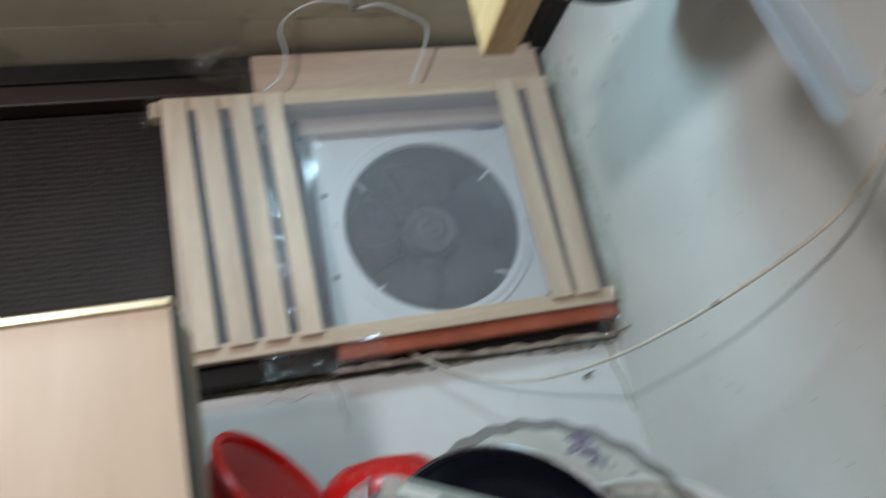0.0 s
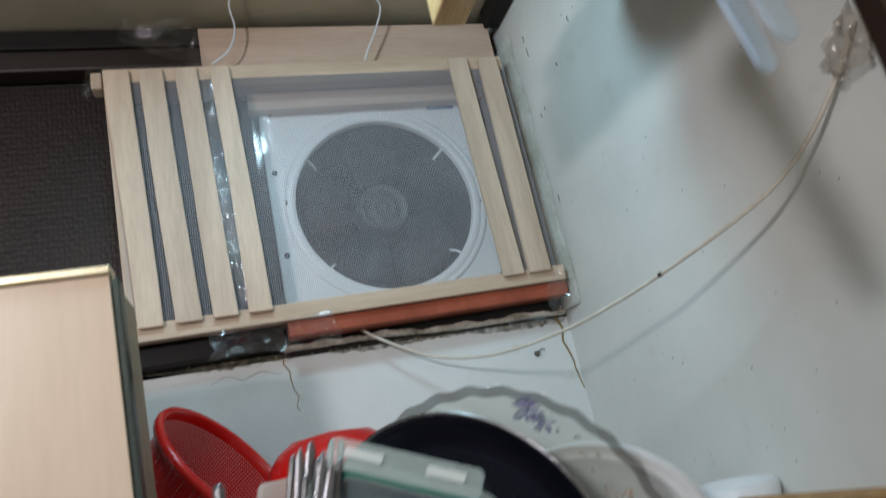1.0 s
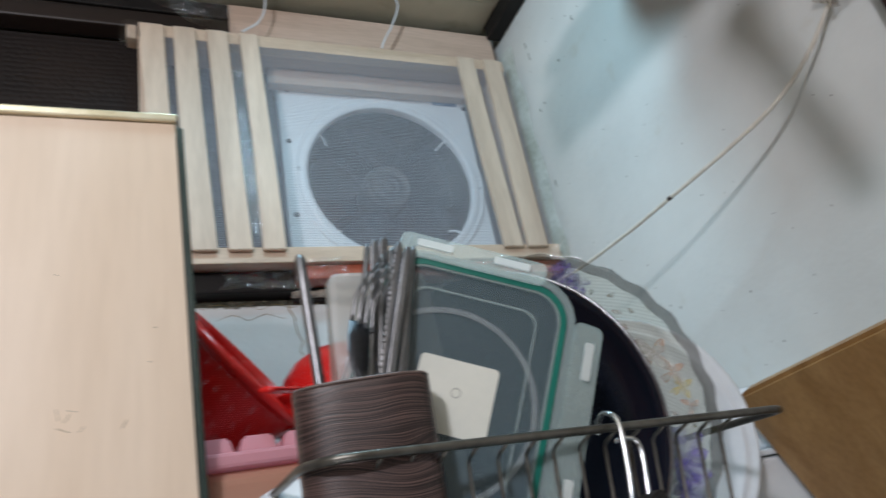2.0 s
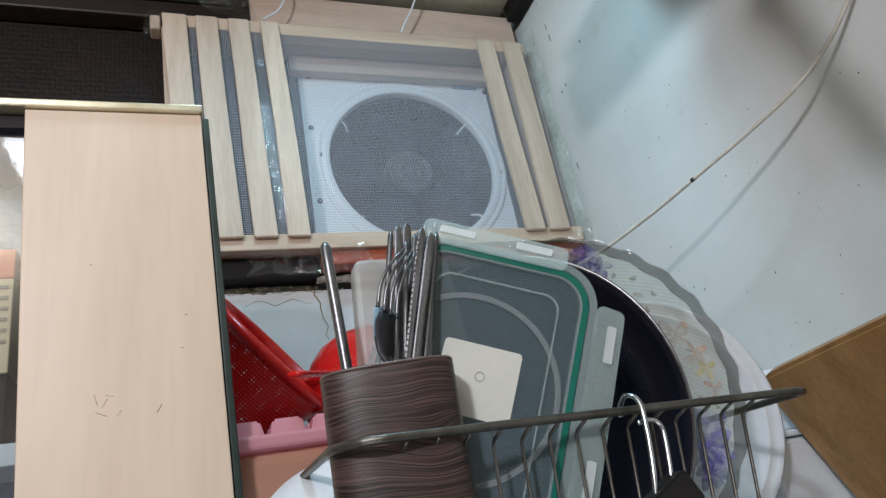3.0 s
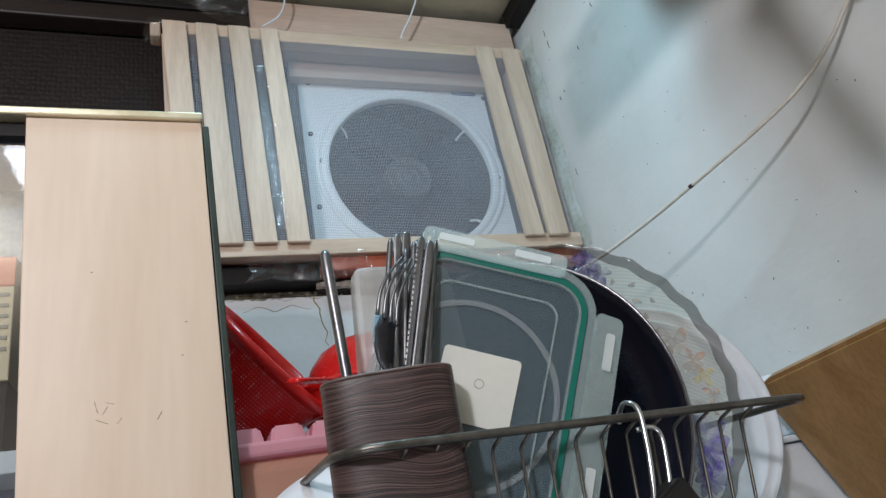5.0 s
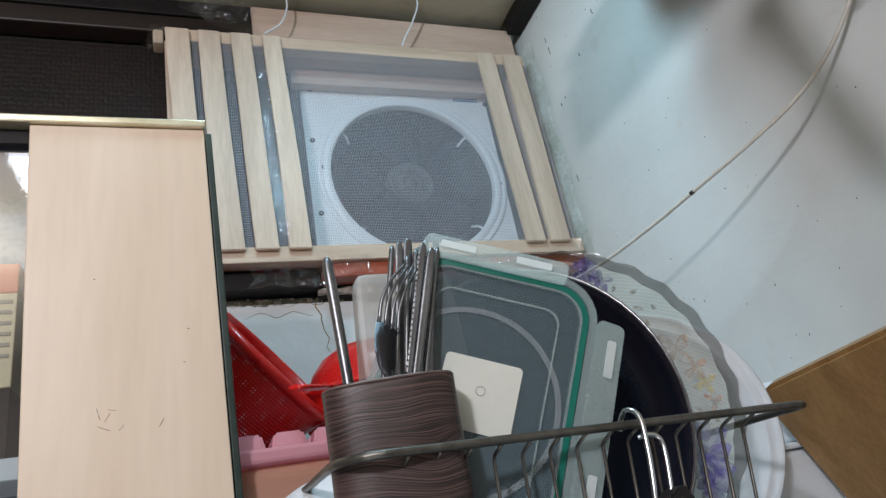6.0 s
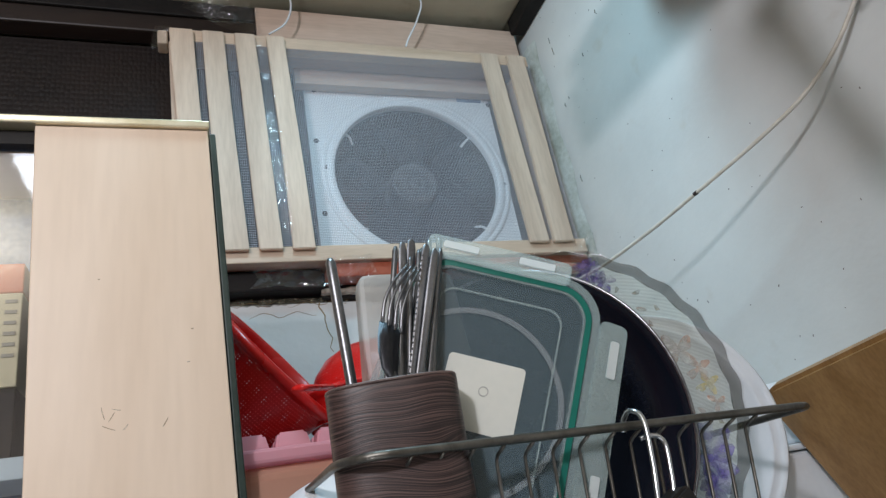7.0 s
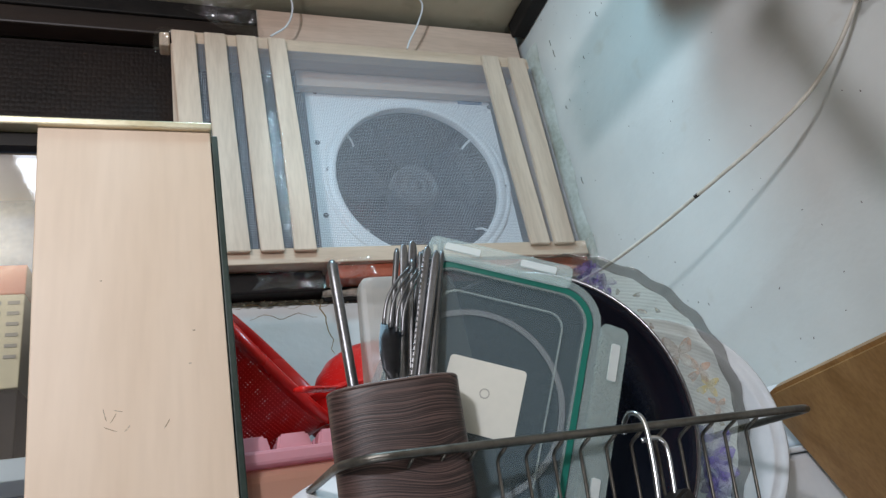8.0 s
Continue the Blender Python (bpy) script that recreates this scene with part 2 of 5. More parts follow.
M_PINKBOARD = wood("pinkish_veneer", (0.64, 0.49, 0.39), (0.53, 0.395, 0.305), "x", rings=16, per_object=0.05, relief=0.08, pores=0.2, knots=1.2)
M_RED = mottled("red_oxide_paint", (0.26, 0.055, 0.025), (0.40, 0.095, 0.045), scale=18, rough=0.5, bump=0.2)
M_BROKEN = mottled("broken_plaster", (0.16, 0.13, 0.08), (0.74, 0.69, 0.60), scale=34, rough=0.9, bump=0.5, grain=140)
M_SCREEN = screen_mesh("insect_screen")


def film_material(name, cover, rough, bump, scale):
    """Clear film: light goes through, and wrinkles throw back glints."""
    m, nt, p = node_material(name)
    nt.nodes.remove(p)
    t = nt.nodes.new("ShaderNodeBsdfTransparent")
    g = nt.nodes.new("ShaderNodeBsdfGlossy")
    g.inputs["Roughness"].default_value = rough
    n = add(nt, "ShaderNodeTexNoise", Scale=scale, Detail=3.0)
    nt.links.new(coords(nt), n.inputs["Vector"])
    bn = add(nt, "ShaderNodeBump", Strength=bump, Distance=0.01)
    nt.links.new(n.outputs[0], bn.inputs["Height"])
    nt.links.new(bn.outputs[0], g.inputs["Normal"])
    mix = nt.nodes.new("ShaderNodeMixShader")
    mix.inputs[0].default_value = cover
    nt.links.new(t.outputs[0], mix.inputs[1])
    nt.links.new(g.outputs[0], mix.inputs[2])
    nt.links.new(mix.outputs[0], nt.nodes["Material Output"].inputs[0])
    return m


M_FILM = film_material("clear_film", 0.032, 0.14, 0.22, 22)
M_CRINKLE = film_material("crinkled_film", 0.11, 0.07, 0.6, 70)
M_PLATE = mottled("white_fan_plastic", (0.86, 0.89, 0.91), (0.90, 0.92, 0.93), scale=9, rough=0.35, bump=0.05)
M_FAN = mottled("grey_fan_plastic", (0.024, 0.027, 0.034), (0.044, 0.048, 0.060), scale=20, rough=0.5)
M_HUB = mottled("grey_hub_plastic", (0.050, 0.049, 0.048), (0.085, 0.082, 0.080), scale=30, rough=0.45)
# shade in the fan opening and night outside are put into this near black
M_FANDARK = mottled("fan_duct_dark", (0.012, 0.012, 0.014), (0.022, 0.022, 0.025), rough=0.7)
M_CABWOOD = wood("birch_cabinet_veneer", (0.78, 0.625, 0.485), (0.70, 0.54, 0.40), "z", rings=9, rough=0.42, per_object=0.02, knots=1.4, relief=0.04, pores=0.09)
# unfinished side board; the shade it stands in is put into its brown
M_SIDEWOOD = wood("shaded_side_board", (0.34, 0.29, 0.20), (0.24, 0.20, 0.135), "z", rings=12, rough=0.6, per_object=0.0)
M_GOLD = mottled("brass_trim", (0.66, 0.57, 0.36), (0.80, 0.73, 0.55), scale=30, rough=0.34, metal=0.75, bump=0.05)
M_GREEN = mottled("dark_green_edging", (0.012, 0.024, 0.018), (0.03, 0.05, 0.04), rough=0.4)
M_GLASS = film_material("cabinet_glass", 0.15, 0.05, 0.02, 30)
M_INNER = mottled("blue_grey_lining", (0.07, 0.13, 0.25), (0.28, 0.40, 0.58), rough=0.5)
M_CREAM = mottled("cream_card", (0.72, 0.66, 0.44), (0.80, 0.74, 0.52), rough=0.6)
M_ORANGE = mottled("orange_card", (0.62, 0.14, 0.06), (0.72, 0.20, 0.09), rough=0.5)
M_INK = mottled("grey_ink", (0.40, 0.38, 0.32), (0.46, 0.44, 0.38), rough=0.7)
M_PALEBLUE = mottled("pale_blue_shelf", (0.50, 0.62, 0.68), (0.58, 0.70, 0.75), rough=0.4)
M_STEEL = mottled("brushed_steel", (0.15, 0.15, 0.16), (0.27, 0.27, 0.28), scale=30, rough=0.36, metal=1.0, bump=0.08, grain=400)
M_FORK = mottled("satin_fork_steel", (0.055, 0.055, 0.060), (0.09, 0.09, 0.098), scale=40, rough=0.45, metal=0.6, bump=0.05, grain=400)
M_CHROME = mottled("chrome_wire", (0.48, 0.49, 0.50), (0.60, 0.61, 0.62), rough=0.2, metal=1.0, bump=0.0)
M_RACK = mottled("tarnished_rack_wire", (0.085, 0.078, 0.066), (0.17, 0.158, 0.138), scale=60, rough=0.38, metal=0.85, bump=0.2)
# satin steel with a bluish reflection put into its pale base colour
M_TONGS = mottled("satin_steel_blue_sheen", (0.50, 0.63, 0.75), (0.64, 0.75, 0.84), scale=9, rough=0.36, metal=0.6, bump=0.05, grain=300)
M_BLACKPAN = mottled("black_nonstick", (0.004, 0.006, 0.011), (0.008, 0.010, 0.018), scale=9, rough=0.22, bump=0.02, grain=600, spec=0.32, rough_var=0.05)
M_PANRIM = mottled("worn_pan_rim", (0.20, 0.20, 0.21), (0.40, 0.40, 0.42), rough=0.25, metal=1.0)
M_REDPLASTIC = mottled("red_plastic", (0.60, 0.012, 0.010), (0.72, 0.022, 0.018), scale=8, rough=0.28, bump=0.03)
M_REDHOLES = perforated("red_pierced_plastic", (0.60, 0.013, 0.011), 0.0036, 0.165)
M_PINK = see_through("pink_plastic", (0.86, 0.44, 0.50), 0.15, rough=0.3, translucent=0.4)
M_PEACH = see_through("peach_plastic", (0.84, 0.46, 0.33), 0.18, rough=0.3, translucent=0.4)
M_MILKY = see_through("milky_plastic", (0.74, 0.74, 0.70), 0.45, rough=0.32, translucent=0.35)
M_LID = see_through("frosted_lid", (0.105, 0.150, 0.170), 0.42, rough=0.24)
M_LIDCLEAR = see_through("clear_lid_tab", (0.68, 0.82, 0.80), 0.70, rough=0.08, translucent=0.2)
M_TEAL = mottled("teal_gasket", (0.0, 0.125, 0.092), (0.0, 0.155, 0.112), rough=0.4, bump=0.0)
M_STICKER = mottled("cream_sticker", (0.60, 0.61, 0.55), (0.66, 0.66, 0.59), rough=0.45, bump=0.02)
M_CERAMIC = mottled("white_glaze", (0.70, 0.73, 0.76), (0.78, 0.80, 0.82), rough=0.12, bump=0.0)
M_VINYL = mottled("white_cable_sheath", (0.60, 0.56, 0.47), (0.74, 0.71, 0.63), scale=40, rough=0.45)
M_BOARD = wood("honey_chopping_board", (0.38, 0.215, 0.080), (0.27, 0.140, 0.045), "z", rings=24, rough=0.42, per_object=0.0, knots=1.2)
M_BEAM = wood("orange_pine_beam", (0.66, 0.45, 0.22), (0.44, 0.25, 0.095), "y", rings=22, per_object=0.1, knots=1.5)
M_PLANK = wood("brown_plank", (0.30, 0.18, 0.085), (0.18, 0.10, 0.045), "x", rings=22, per_object=0.1)
M_FRAME = mottled("dark_brown_frame", (0.020, 0.011, 0.009), (0.036, 0.020, 0.016), rough=0.35)
M_FELT = mottled("beige_board_face", (0.40, 0.34, 0.21), (0.52, 0.45, 0.30), scale=25, rough=0.8, bump=0.3, grain=300)


def burnt_grain(name):
    """Dark wood-print wrap with wavering pale lines running round."""
    m, nt, p = node_material(name)
    bend = add(nt, "ShaderNodeTexNoise", Scale=14.0, Detail=1.0)
    nt.links.new(coords(nt, (1.0, 1.0, 1.6)), bend.inputs["Vector"])
    lift = nt.nodes.new("ShaderNodeVectorMath")
    lift.operation = "MULTIPLY_ADD"
    lift.inputs[1].default_value = (0.0, 0.0, 0.030)
    nt.links.new(bend.outputs["Color"], lift.inputs[0])
    nt.links.new(coords(nt), lift.inputs[2])
    sq = nt.nodes.new("ShaderNodeMapping")
    sq.inputs["Scale"].default_value = (14, 14, 1700)
    nt.links.new(lift.outputs[0], sq.inputs[0])
    wv = add(nt, "ShaderNodeTexNoise", Scale=1.0, Detail=3.0, Roughness=0.55)
    nt.links.new(sq.outputs[0], wv.inputs["Vector"])
    nt.links.new(ramp(nt, wv.outputs[0], [(0.40, (0.010, 0.005, 0.004)), (0.49, (0.040, 0.021, 0.018)), (0.60, (0.095, 0.056, 0.048))]), p.inputs["Base Color"])
    p.inputs["Roughness"].default_value = 0.42
    bn = add(nt, "ShaderNodeBump", Strength=0.2, Distance=0.001)
    nt.links.new(wv.outputs[0], bn.inputs["Height"])
    nt.links.new(bn.outputs[0], p.inputs["Normal"])
    return m


def pressed_glass(name):
    """Thin pressed glass, faintly milky, with fine ribs."""
    m, nt, p = node_material(name)
    p.inputs["Base Color"].default_value = (0.60, 0.64, 0.60, 1)
    p.inputs["Roughness"].default_value = 0.08
    wv = nt.nodes.new("ShaderNodeTexWave")
    wv.wave_type, wv.rings_direction = "RINGS", "SPHERICAL"
    wv.inputs["Scale"].default_value = 110.0
    nt.links.new(coords(nt), wv.inputs["Vector"])
    bn = add(nt, "ShaderNodeBump", Strength=0.2, Distance=0.001)
    nt.links.new(wv.outputs[0], bn.inputs["Height"])
    nt.links.new(bn.outputs[0], p.inputs["Normal"])
    t = nt.nodes.new("ShaderNodeBsdfTransparent")
    t.inputs[0].default_value = (0.90, 0.92, 0.88, 1)
    ms = nt.nodes.new("ShaderNodeMixShader")
    f = nt.nodes.new("ShaderNodeMapRange")
    f.inputs["To Min"].default_value, f.inputs["To Max"].default_value = 0.20, 0.30
    nt.links.new(wv.outputs[0], f.inputs[0])
    nt.links.new(f.outputs[0], ms.inputs[0])
    nt.links.new(t.outputs[0], ms.inputs[1])
    nt.links.new(p.outputs[0], ms.inputs[2])
    nt.links.new(ms.outputs[0], nt.nodes["Material Output"].inputs[0])
    return m


def transfer(name, a, b):
    """Faded printed colour that lets some light through."""
    m, nt, p = node_material(name)
    n = add(nt, "ShaderNodeTexNoise", Scale=160.0, Detail=3.0)
    nt.links.new(coords(nt), n.inputs["Vector"])
    nt.links.new(ramp(nt, n.outputs[0], [(0.35, a), (0.65, b)]), p.inputs["Base Color"])
    p.inputs["Roughness"].default_value = 0.2
    t = nt.nodes.new("ShaderNodeBsdfTransparent")
    ms = nt.nodes.new("ShaderNodeMixShader")
    n2 = add(nt, "ShaderNodeTexNoise", Scale=90.0, Detail=3.0)
    nt.links.new(coords(nt), n2.inputs["Vector"])
    nt.links.new(ramp(nt, n2.outputs[0], [(0.30, (0.12, 0.12, 0.12)), (0.60, (0.68, 0.68, 0.68))]), ms.inputs[0])
    nt.links.new(t.outputs[0], ms.inputs[1])
    nt.links.new(p.outputs[0], ms.inputs[2])
    nt.links.new(ms.outputs[0], nt.nodes["Material Output"].inputs[0])
    return m


M_DARKWOOD = burnt_grain("dark_wood_print")
M_DARKRIM = mottled("worn_dark_lip", (0.09, 0.060, 0.052), (0.16, 0.115, 0.10), scale=60, rough=0.4)
M_FLORAL = pressed_glass("pressed_glass")
M_PURPLE = transfer("purple_transfer", (0.055, 0.045, 0.22), (0.25, 0.20, 0.46))
M_RUST = transfer("rust_transfer", (0.48, 0.22, 0.14), (0.62, 0.44, 0.32))
M_YELLOW = transfer("yellow_transfer", (0.60, 0.46, 0.10), (0.66, 0.56, 0.28))
M_LEAF = transfer("olive_transfer", (0.20, 0.18, 0.12), (0.42, 0.40, 0.30))


# ---- building helpers ----
def thing(name, at, label, category, group="", kind=""):
    ob = new(name)
    ob.empty_display_size = 0.02
    ob.location = at
    return tagged(ob, label, category, group, kind)


def top_of(ob):
    while ob.parent:
        ob = ob.parent
    return ob


def part(name, bm, material, parent=None, label="", smooth=False):
    """Links a bmesh, drawn in the place's metres, as one mesh under a thing or a part."""
    if parent is not None:
        bmesh.ops.translate(bm, verts=bm.verts, vec=-Vector(top_of(parent).location))
    me = bpy.data.meshes.new(name)
    bm.to_mesh(me)
    bm.free()
    me.materials.append(material)
    if smooth:
        for poly in me.polygons:
            poly.use_smooth = True
    ob = new(name, me)
    if parent is not None:
        ob.parent = parent
    if label:
        ob["label"] = label
    return ob


def structure(name, bm, material, label, category):
    return tagged(part(name, bm, material), label, category, kind="structure")


def box(lo, hi, bevel=0.0, bm=None, segments=2):
    bm = bm or bmesh.new()
    c = [(a + b) / 2 for a, b in zip(lo, hi)]
    d = [abs(b - a) for a, b in zip(lo, hi)]
    r = bmesh.ops.create_cube(bm, size=1.0, matrix=Matrix.Translation(c) @ Matrix.Diagonal((*d, 1)))
    if bevel:
        es = list({e for v in r["verts"] for e in v.link_edges})
        bmesh.ops.bevel(bm, geom=es, offset=bevel, segments=segments, affect="EDGES", profile=0.5)
    return bm


def leaning_slat(top0, top1, bot0, bot1, z0, z1, y0, y1, bevel=0.0012, wobble=0.0):
    """A flat lath between two heights whose foot stands a little aside of its head."""
    bm = bmesh.new()
    rows = []
    n = 7
    for i in range(n + 1):
        f = i / n
        a, b = bot0 + (top0 - bot0) * f, bot1 + (top1 - bot1) * f
        w = wobble * math.sin(f * 5 + top0 * 40)
        z = z0 + (z1 - z0) * f
        rows.append([bm.verts.new(p) for p in ((a + w, y0, z), (b + w * 0.6, y0, z), (b + w * 0.6, y1, z), (a + w, y1, z))])
    for r, q in zip(rows, rows[1:]):
        for k in range(4):
            bm.faces.new((r[k], r[(k + 1) % 4], q[(k + 1) % 4], q[k]))
    bm.faces.new(rows[0][::-1])
    bm.faces.new(rows[-1])
    bmesh.ops.recalc_face_normals(bm, faces=bm.faces)
    long_edges = [e for e in bm.edges if len(e.link_faces) == 2 and e.calc_face_angle() > 1.0]
    bmesh.ops.bevel(bm, geom=long_edges, offset=bevel, segments=2, affect="EDGES")
    return bm


def turned(profile, steps=48, matrix=None, close=False, wave=0, wave_amp=0.0, bm=None, uv=False):
    """A surface of revolution about z from (radius, height) pairs; wave scallops its outer points."""
    bm = bm or bmesh.new()
    rings = []
    rmax = max(r for r, _ in profile)
    for r, z in profile:
        ring = []
        for i in range(steps):
            a = 2 * math.pi * i / steps
            k = (r / rmax) ** 6
            rr = r * (1 + wave_amp * k * math.cos(wave * a)) if wave else r
            ring.append(bm.verts.new((rr * math.cos(a), rr * math.sin(a), z)))
        rings.append(ring)
    layer = bm.loops.layers.uv.new("metres") if uv else None
    length = 0.0
    for j, (p, q) in enumerate(zip(rings, rings[1:])):
        (r0, z0), (r1, z1) = profile[j], profile[j + 1]
        step = math.hypot(r1 - r0, z1 - z0)
        for i in range(steps):
            f = bm.faces.new((p[i], p[(i + 1) % steps], q[(i + 1) % steps], q[i]))
            if layer:
                a0, a1 = 2 * math.pi * i / steps * rmax, 2 * math.pi * (i + 1) / steps * rmax
                for lp, (u, v) in zip(f.loops, ((a0, length), (a1, length), (a1, length + step), (a0, length + step))):
                    lp[layer].uv = (u, v)
        length += step
    if close:
        bm.faces.new(rings[0][::-1])
        bm.faces.new(rings[-1])
    if matrix is not None:
        bmesh.ops.transform(bm, matrix=matrix, verts=[v for ring in rings for v in ring])
    return bm


def smooth_path(points, per=6, loop=False):
    """Points along a Catmull-Rom curve through the given ones."""
    pts = [Vector(p) for p in points]
    out = []
    n = len(pts)
    for i in range(n if loop else n - 1):
        p0 = pts[i - 1] if (i or loop) else pts[0] * 2 - pts[1]
        p1, p2 = pts[i], pts[(i + 1) % n]
        p3 = pts[(i + 2) % n] if (loop or i + 2 < n) else pts[-1] * 2 - pts[-2]
        for k in range(per):
            t = k / per
            out.append(0.5 * ((2 * p1) + (p2 - p0) * t + (2 * p0 - 5 * p1 + 4 * p2 - p3) * t * t + (3 * p1 - p0 - 3 * p2 + p3) * t ** 3))
    if not loop:
        out.append(pts[-1])
    return out


def tube(points, radius, sides=8, loop=False, bm=None, flat=1.0, taper=None):
    """A round wire along points; taper gives the radius factor along it."""
    bm = bm or bmesh.new()
    pts = [Vector(p) for p in points]
    n = len(pts)
    rings = []
    up = None
    for i, p in enumerate(pts):
        a = pts[i - 1] if (i or loop) else p
        b = pts[(i + 1) % n] if (loop or i + 1 < n) else p
        d = (b - a).normalized()
        if up is None:
            up = Vector((0, 0, 1)) if abs(d.z) < 0.9 else Vector((0, 1, 0))
        side = d.cross(up).normalized()
        up = side.cross(d).normalized()
        r = radius * (taper(i / max(1, n - 1)) if taper else 1)
        rings.append([bm.verts.new(p + side * (math.cos(2 * math.pi * k / sides) * r) + up * (math.sin(2 * math.pi * k / sides) * r * flat)) for k in range(sides)])
    m = n if loop else n - 1
    for i in range(m):
        p, q = rings[i], rings[(i + 1) % n]
        for k in range(sides):
            bm.faces.new((p[k], p[(k + 1) % sides], q[(k + 1) % sides], q[k]))
    if not loop:
        bm.faces.new(rings[0][::-1])
        bm.faces.new(rings[-1])
    bmesh.ops.recalc_face_normals(bm, faces=bm.faces)
    return bm


def outline_slab(outline, y0, y1, matrix=None, bevel=0.0, bm=None):
    """A slab whose outline lies in x and z, between two depths."""
    bm = bm or bmesh.new()
    a = [bm.verts.new((x, y0, z)) for x, z in outline]
    b = [bm.verts.new((x, y1, z)) for x, z in outline]
    n = len(a)
    fa = bm.faces.new(a)
    fb = bm.faces.new(b[::-1])
    for i in range(n):
        bm.faces.new((a[(i + 1) % n], a[i], b[i], b[(i + 1) % n]))
    bmesh.ops.recalc_face_normals(bm, faces=bm.faces)
    if bevel:
        es = list({e for f in (fa, fb) for e in f.edges})
        bmesh.ops.bevel(bm, geom=es, offset=bevel, segments=2, affect="EDGES")
    if matrix is not None:
        bmesh.ops.transform(bm, matrix=matrix, verts=bm.verts)
    return bm


def rounded_rect(w, h, r, n=6, cx=0.0, cz=0.0):
    pts = []
    for sx, sz, a0 in ((1, 1, 0), (-1, 1, 90), (-1, -1, 180), (1, -1, 270)):
        for i in range(n + 1):
            a = radians(a0 + 90 * i / n)
            pts.append((cx + sx * (w / 2 - r) + r * math.cos(a), cz + sz * (h / 2 - r) + r * math.sin(a)))
    return pts


def ring_slab(outer, inner, y0, y1, matrix=None):
    """A flat frame between two outlines with the same number of points."""
    bm = bmesh.new()
    rows = [[bm.verts.new((x, y, z)) for x, z in o] for o, y in ((outer, y0), (outer, y1), (inner, y1), (inner, y0))]
    n = len(outer)
    for k in range(4):
        p, q = rows[k], rows[(k + 1) % 4]
        for i in range(n):
            bm.faces.new((p[i], p[(i + 1) % n], q[(i + 1) % n], q[i]))
    bmesh.ops.recalc_face_normals(bm, faces=bm.faces)
    if matrix is not None:
        bmesh.ops.transform(bm, matrix=matrix, verts=bm.verts)
    return bm


def crinkled_sheet(corners, nx, ny, amp, seed):
    """A loose patch of clear film between four corners, folded at random."""
    rnd = random.Random(seed)
    a, b, c, d = [Vector(p) for p in corners]
    nrm = (b - a).cross(d - a).normalized()
    bm = bmesh.new()
    grid = []
    for j in range(ny + 1):
        row = []
        for i in range(nx + 1):
            u, v = i / nx, j / ny
            p = (a * (1 - u) + b * u) * (1 - v) + (d * (1 - u) + c * u) * v
            p += nrm * rnd.uniform(-amp, amp) + (b - a) * rnd.uniform(-0.3, 0.3) / nx + (d - a) * rnd.uniform(-0.3, 0.3) / ny
            row.append(bm.verts.new(p))
        grid.append(row)
    for j in range(ny):
        for i in range(nx):
            bm.faces.new((grid[j][i], grid[j][i + 1], grid[j + 1][i + 1], grid[j + 1][i]))
    return bm


# ---- the room ----
WX, WY, CZ = 0.645, 0.06, 2.006          # right wall, back wall, ceiling
SILL = 1.452                            # foot of the window opening, at its lowest
COUNTER = 1.03


def sill_z(x):
    """The plaster under the window runs a little out of level."""
    return 1.468 - 0.034 * x


def under_window():
    bm = box((-2.0, WY, 0.0), (WX, 0.3, SILL))
    for v in bm.verts:
        if v.co.z > 1.0:
            v.co.z = sill_z(max(-0.6, v.co.x))
    return bm



structure("floor", box((-2.0, -3.0, -0.1), (WX + 0.15, 0.3, 0.0)), M_FLOOR, "worn brown linoleum kitchen floor", "floor")
structure("ceiling", box((-2.0, -3.0, CZ), (WX + 0.15, 0.3, CZ + 0.1)), M_CEIL, "low olive-grey painted ceiling with stains", "ceiling")
structure("wall_east", box((WX, -3.0, 0.0), (WX + 0.15, 0.3, CZ)), M_WALL, "white painted plaster side wall with dark specks", "wall")
structure("wall_west", box((-2.1, -3.0, 0.0), (-2.0, 0.3, CZ)), M_ROOM, "unseen wall behind the kitchen, brown for its bounced light", "wall")
structure("wall_south", box((-2.0, -3.1, 0.0), (WX + 0.15, -3.0, CZ)), M_ROOM, "unseen wall facing the window, brown for its bounced light", "wall")
structure("wall_north", under_window(), M_BACKWALL, "white cracked plaster wall under the window", "wall")
# added backing behind the window, near black for the night outside
structure("wall_outside", box((-2.0, 0.3, 0.0), (WX + 0.15, 0.36, CZ)), M_FANDARK, "added dark backing standing for the night outside the window", "wall")
structure("worktop", box((-1.2, -0.74, COUNTER - 0.04), (WX - 0.002, WY - 0.002, COUNTER), 0.004), M_COUNTER, "brushed steel kitchen worktop", "worktop")

# window: dark bars, embossed sheet, pale board over the box
win = thing("window_1", (-0.4, WY, SILL), "dark framed window closed with an embossed brown sheet", "window", kind="structure")
part("top_bar", box((-1.2, 0.040, 1.9605), (0.625, 0.075, 1.992), 0.002), M_BLACK, win, "black bar")
part("top_rail", box((-1.2, 0.043, 1.925), (0.625, 0.078, 1.9595), 0.003), M_BROWNBAR, win)
part("sill_bar", box((-1.2, 0.034, 1.4655), (0.20, 0.085, 1.497), 0.003), M_BLACK, win)
part("sill_bar", box((0.20, 0.050, 1.456), (0.640, 0.085, 1.497), 0.003), M_BLACK, win)
part("pane", box((-1.2, 0.079, 1.499), (0.205, 0.088, 1.9235)), M_PANEL, win, "embossed dark brown sheet")
cove = box((-1.99, -0.03, 1.9925), (0.614, 0.29, 2.005))
for v in cove.verts:
    if v.co.y < 0 and v.co.z < 2.0:
        v.co.z = 2.0045
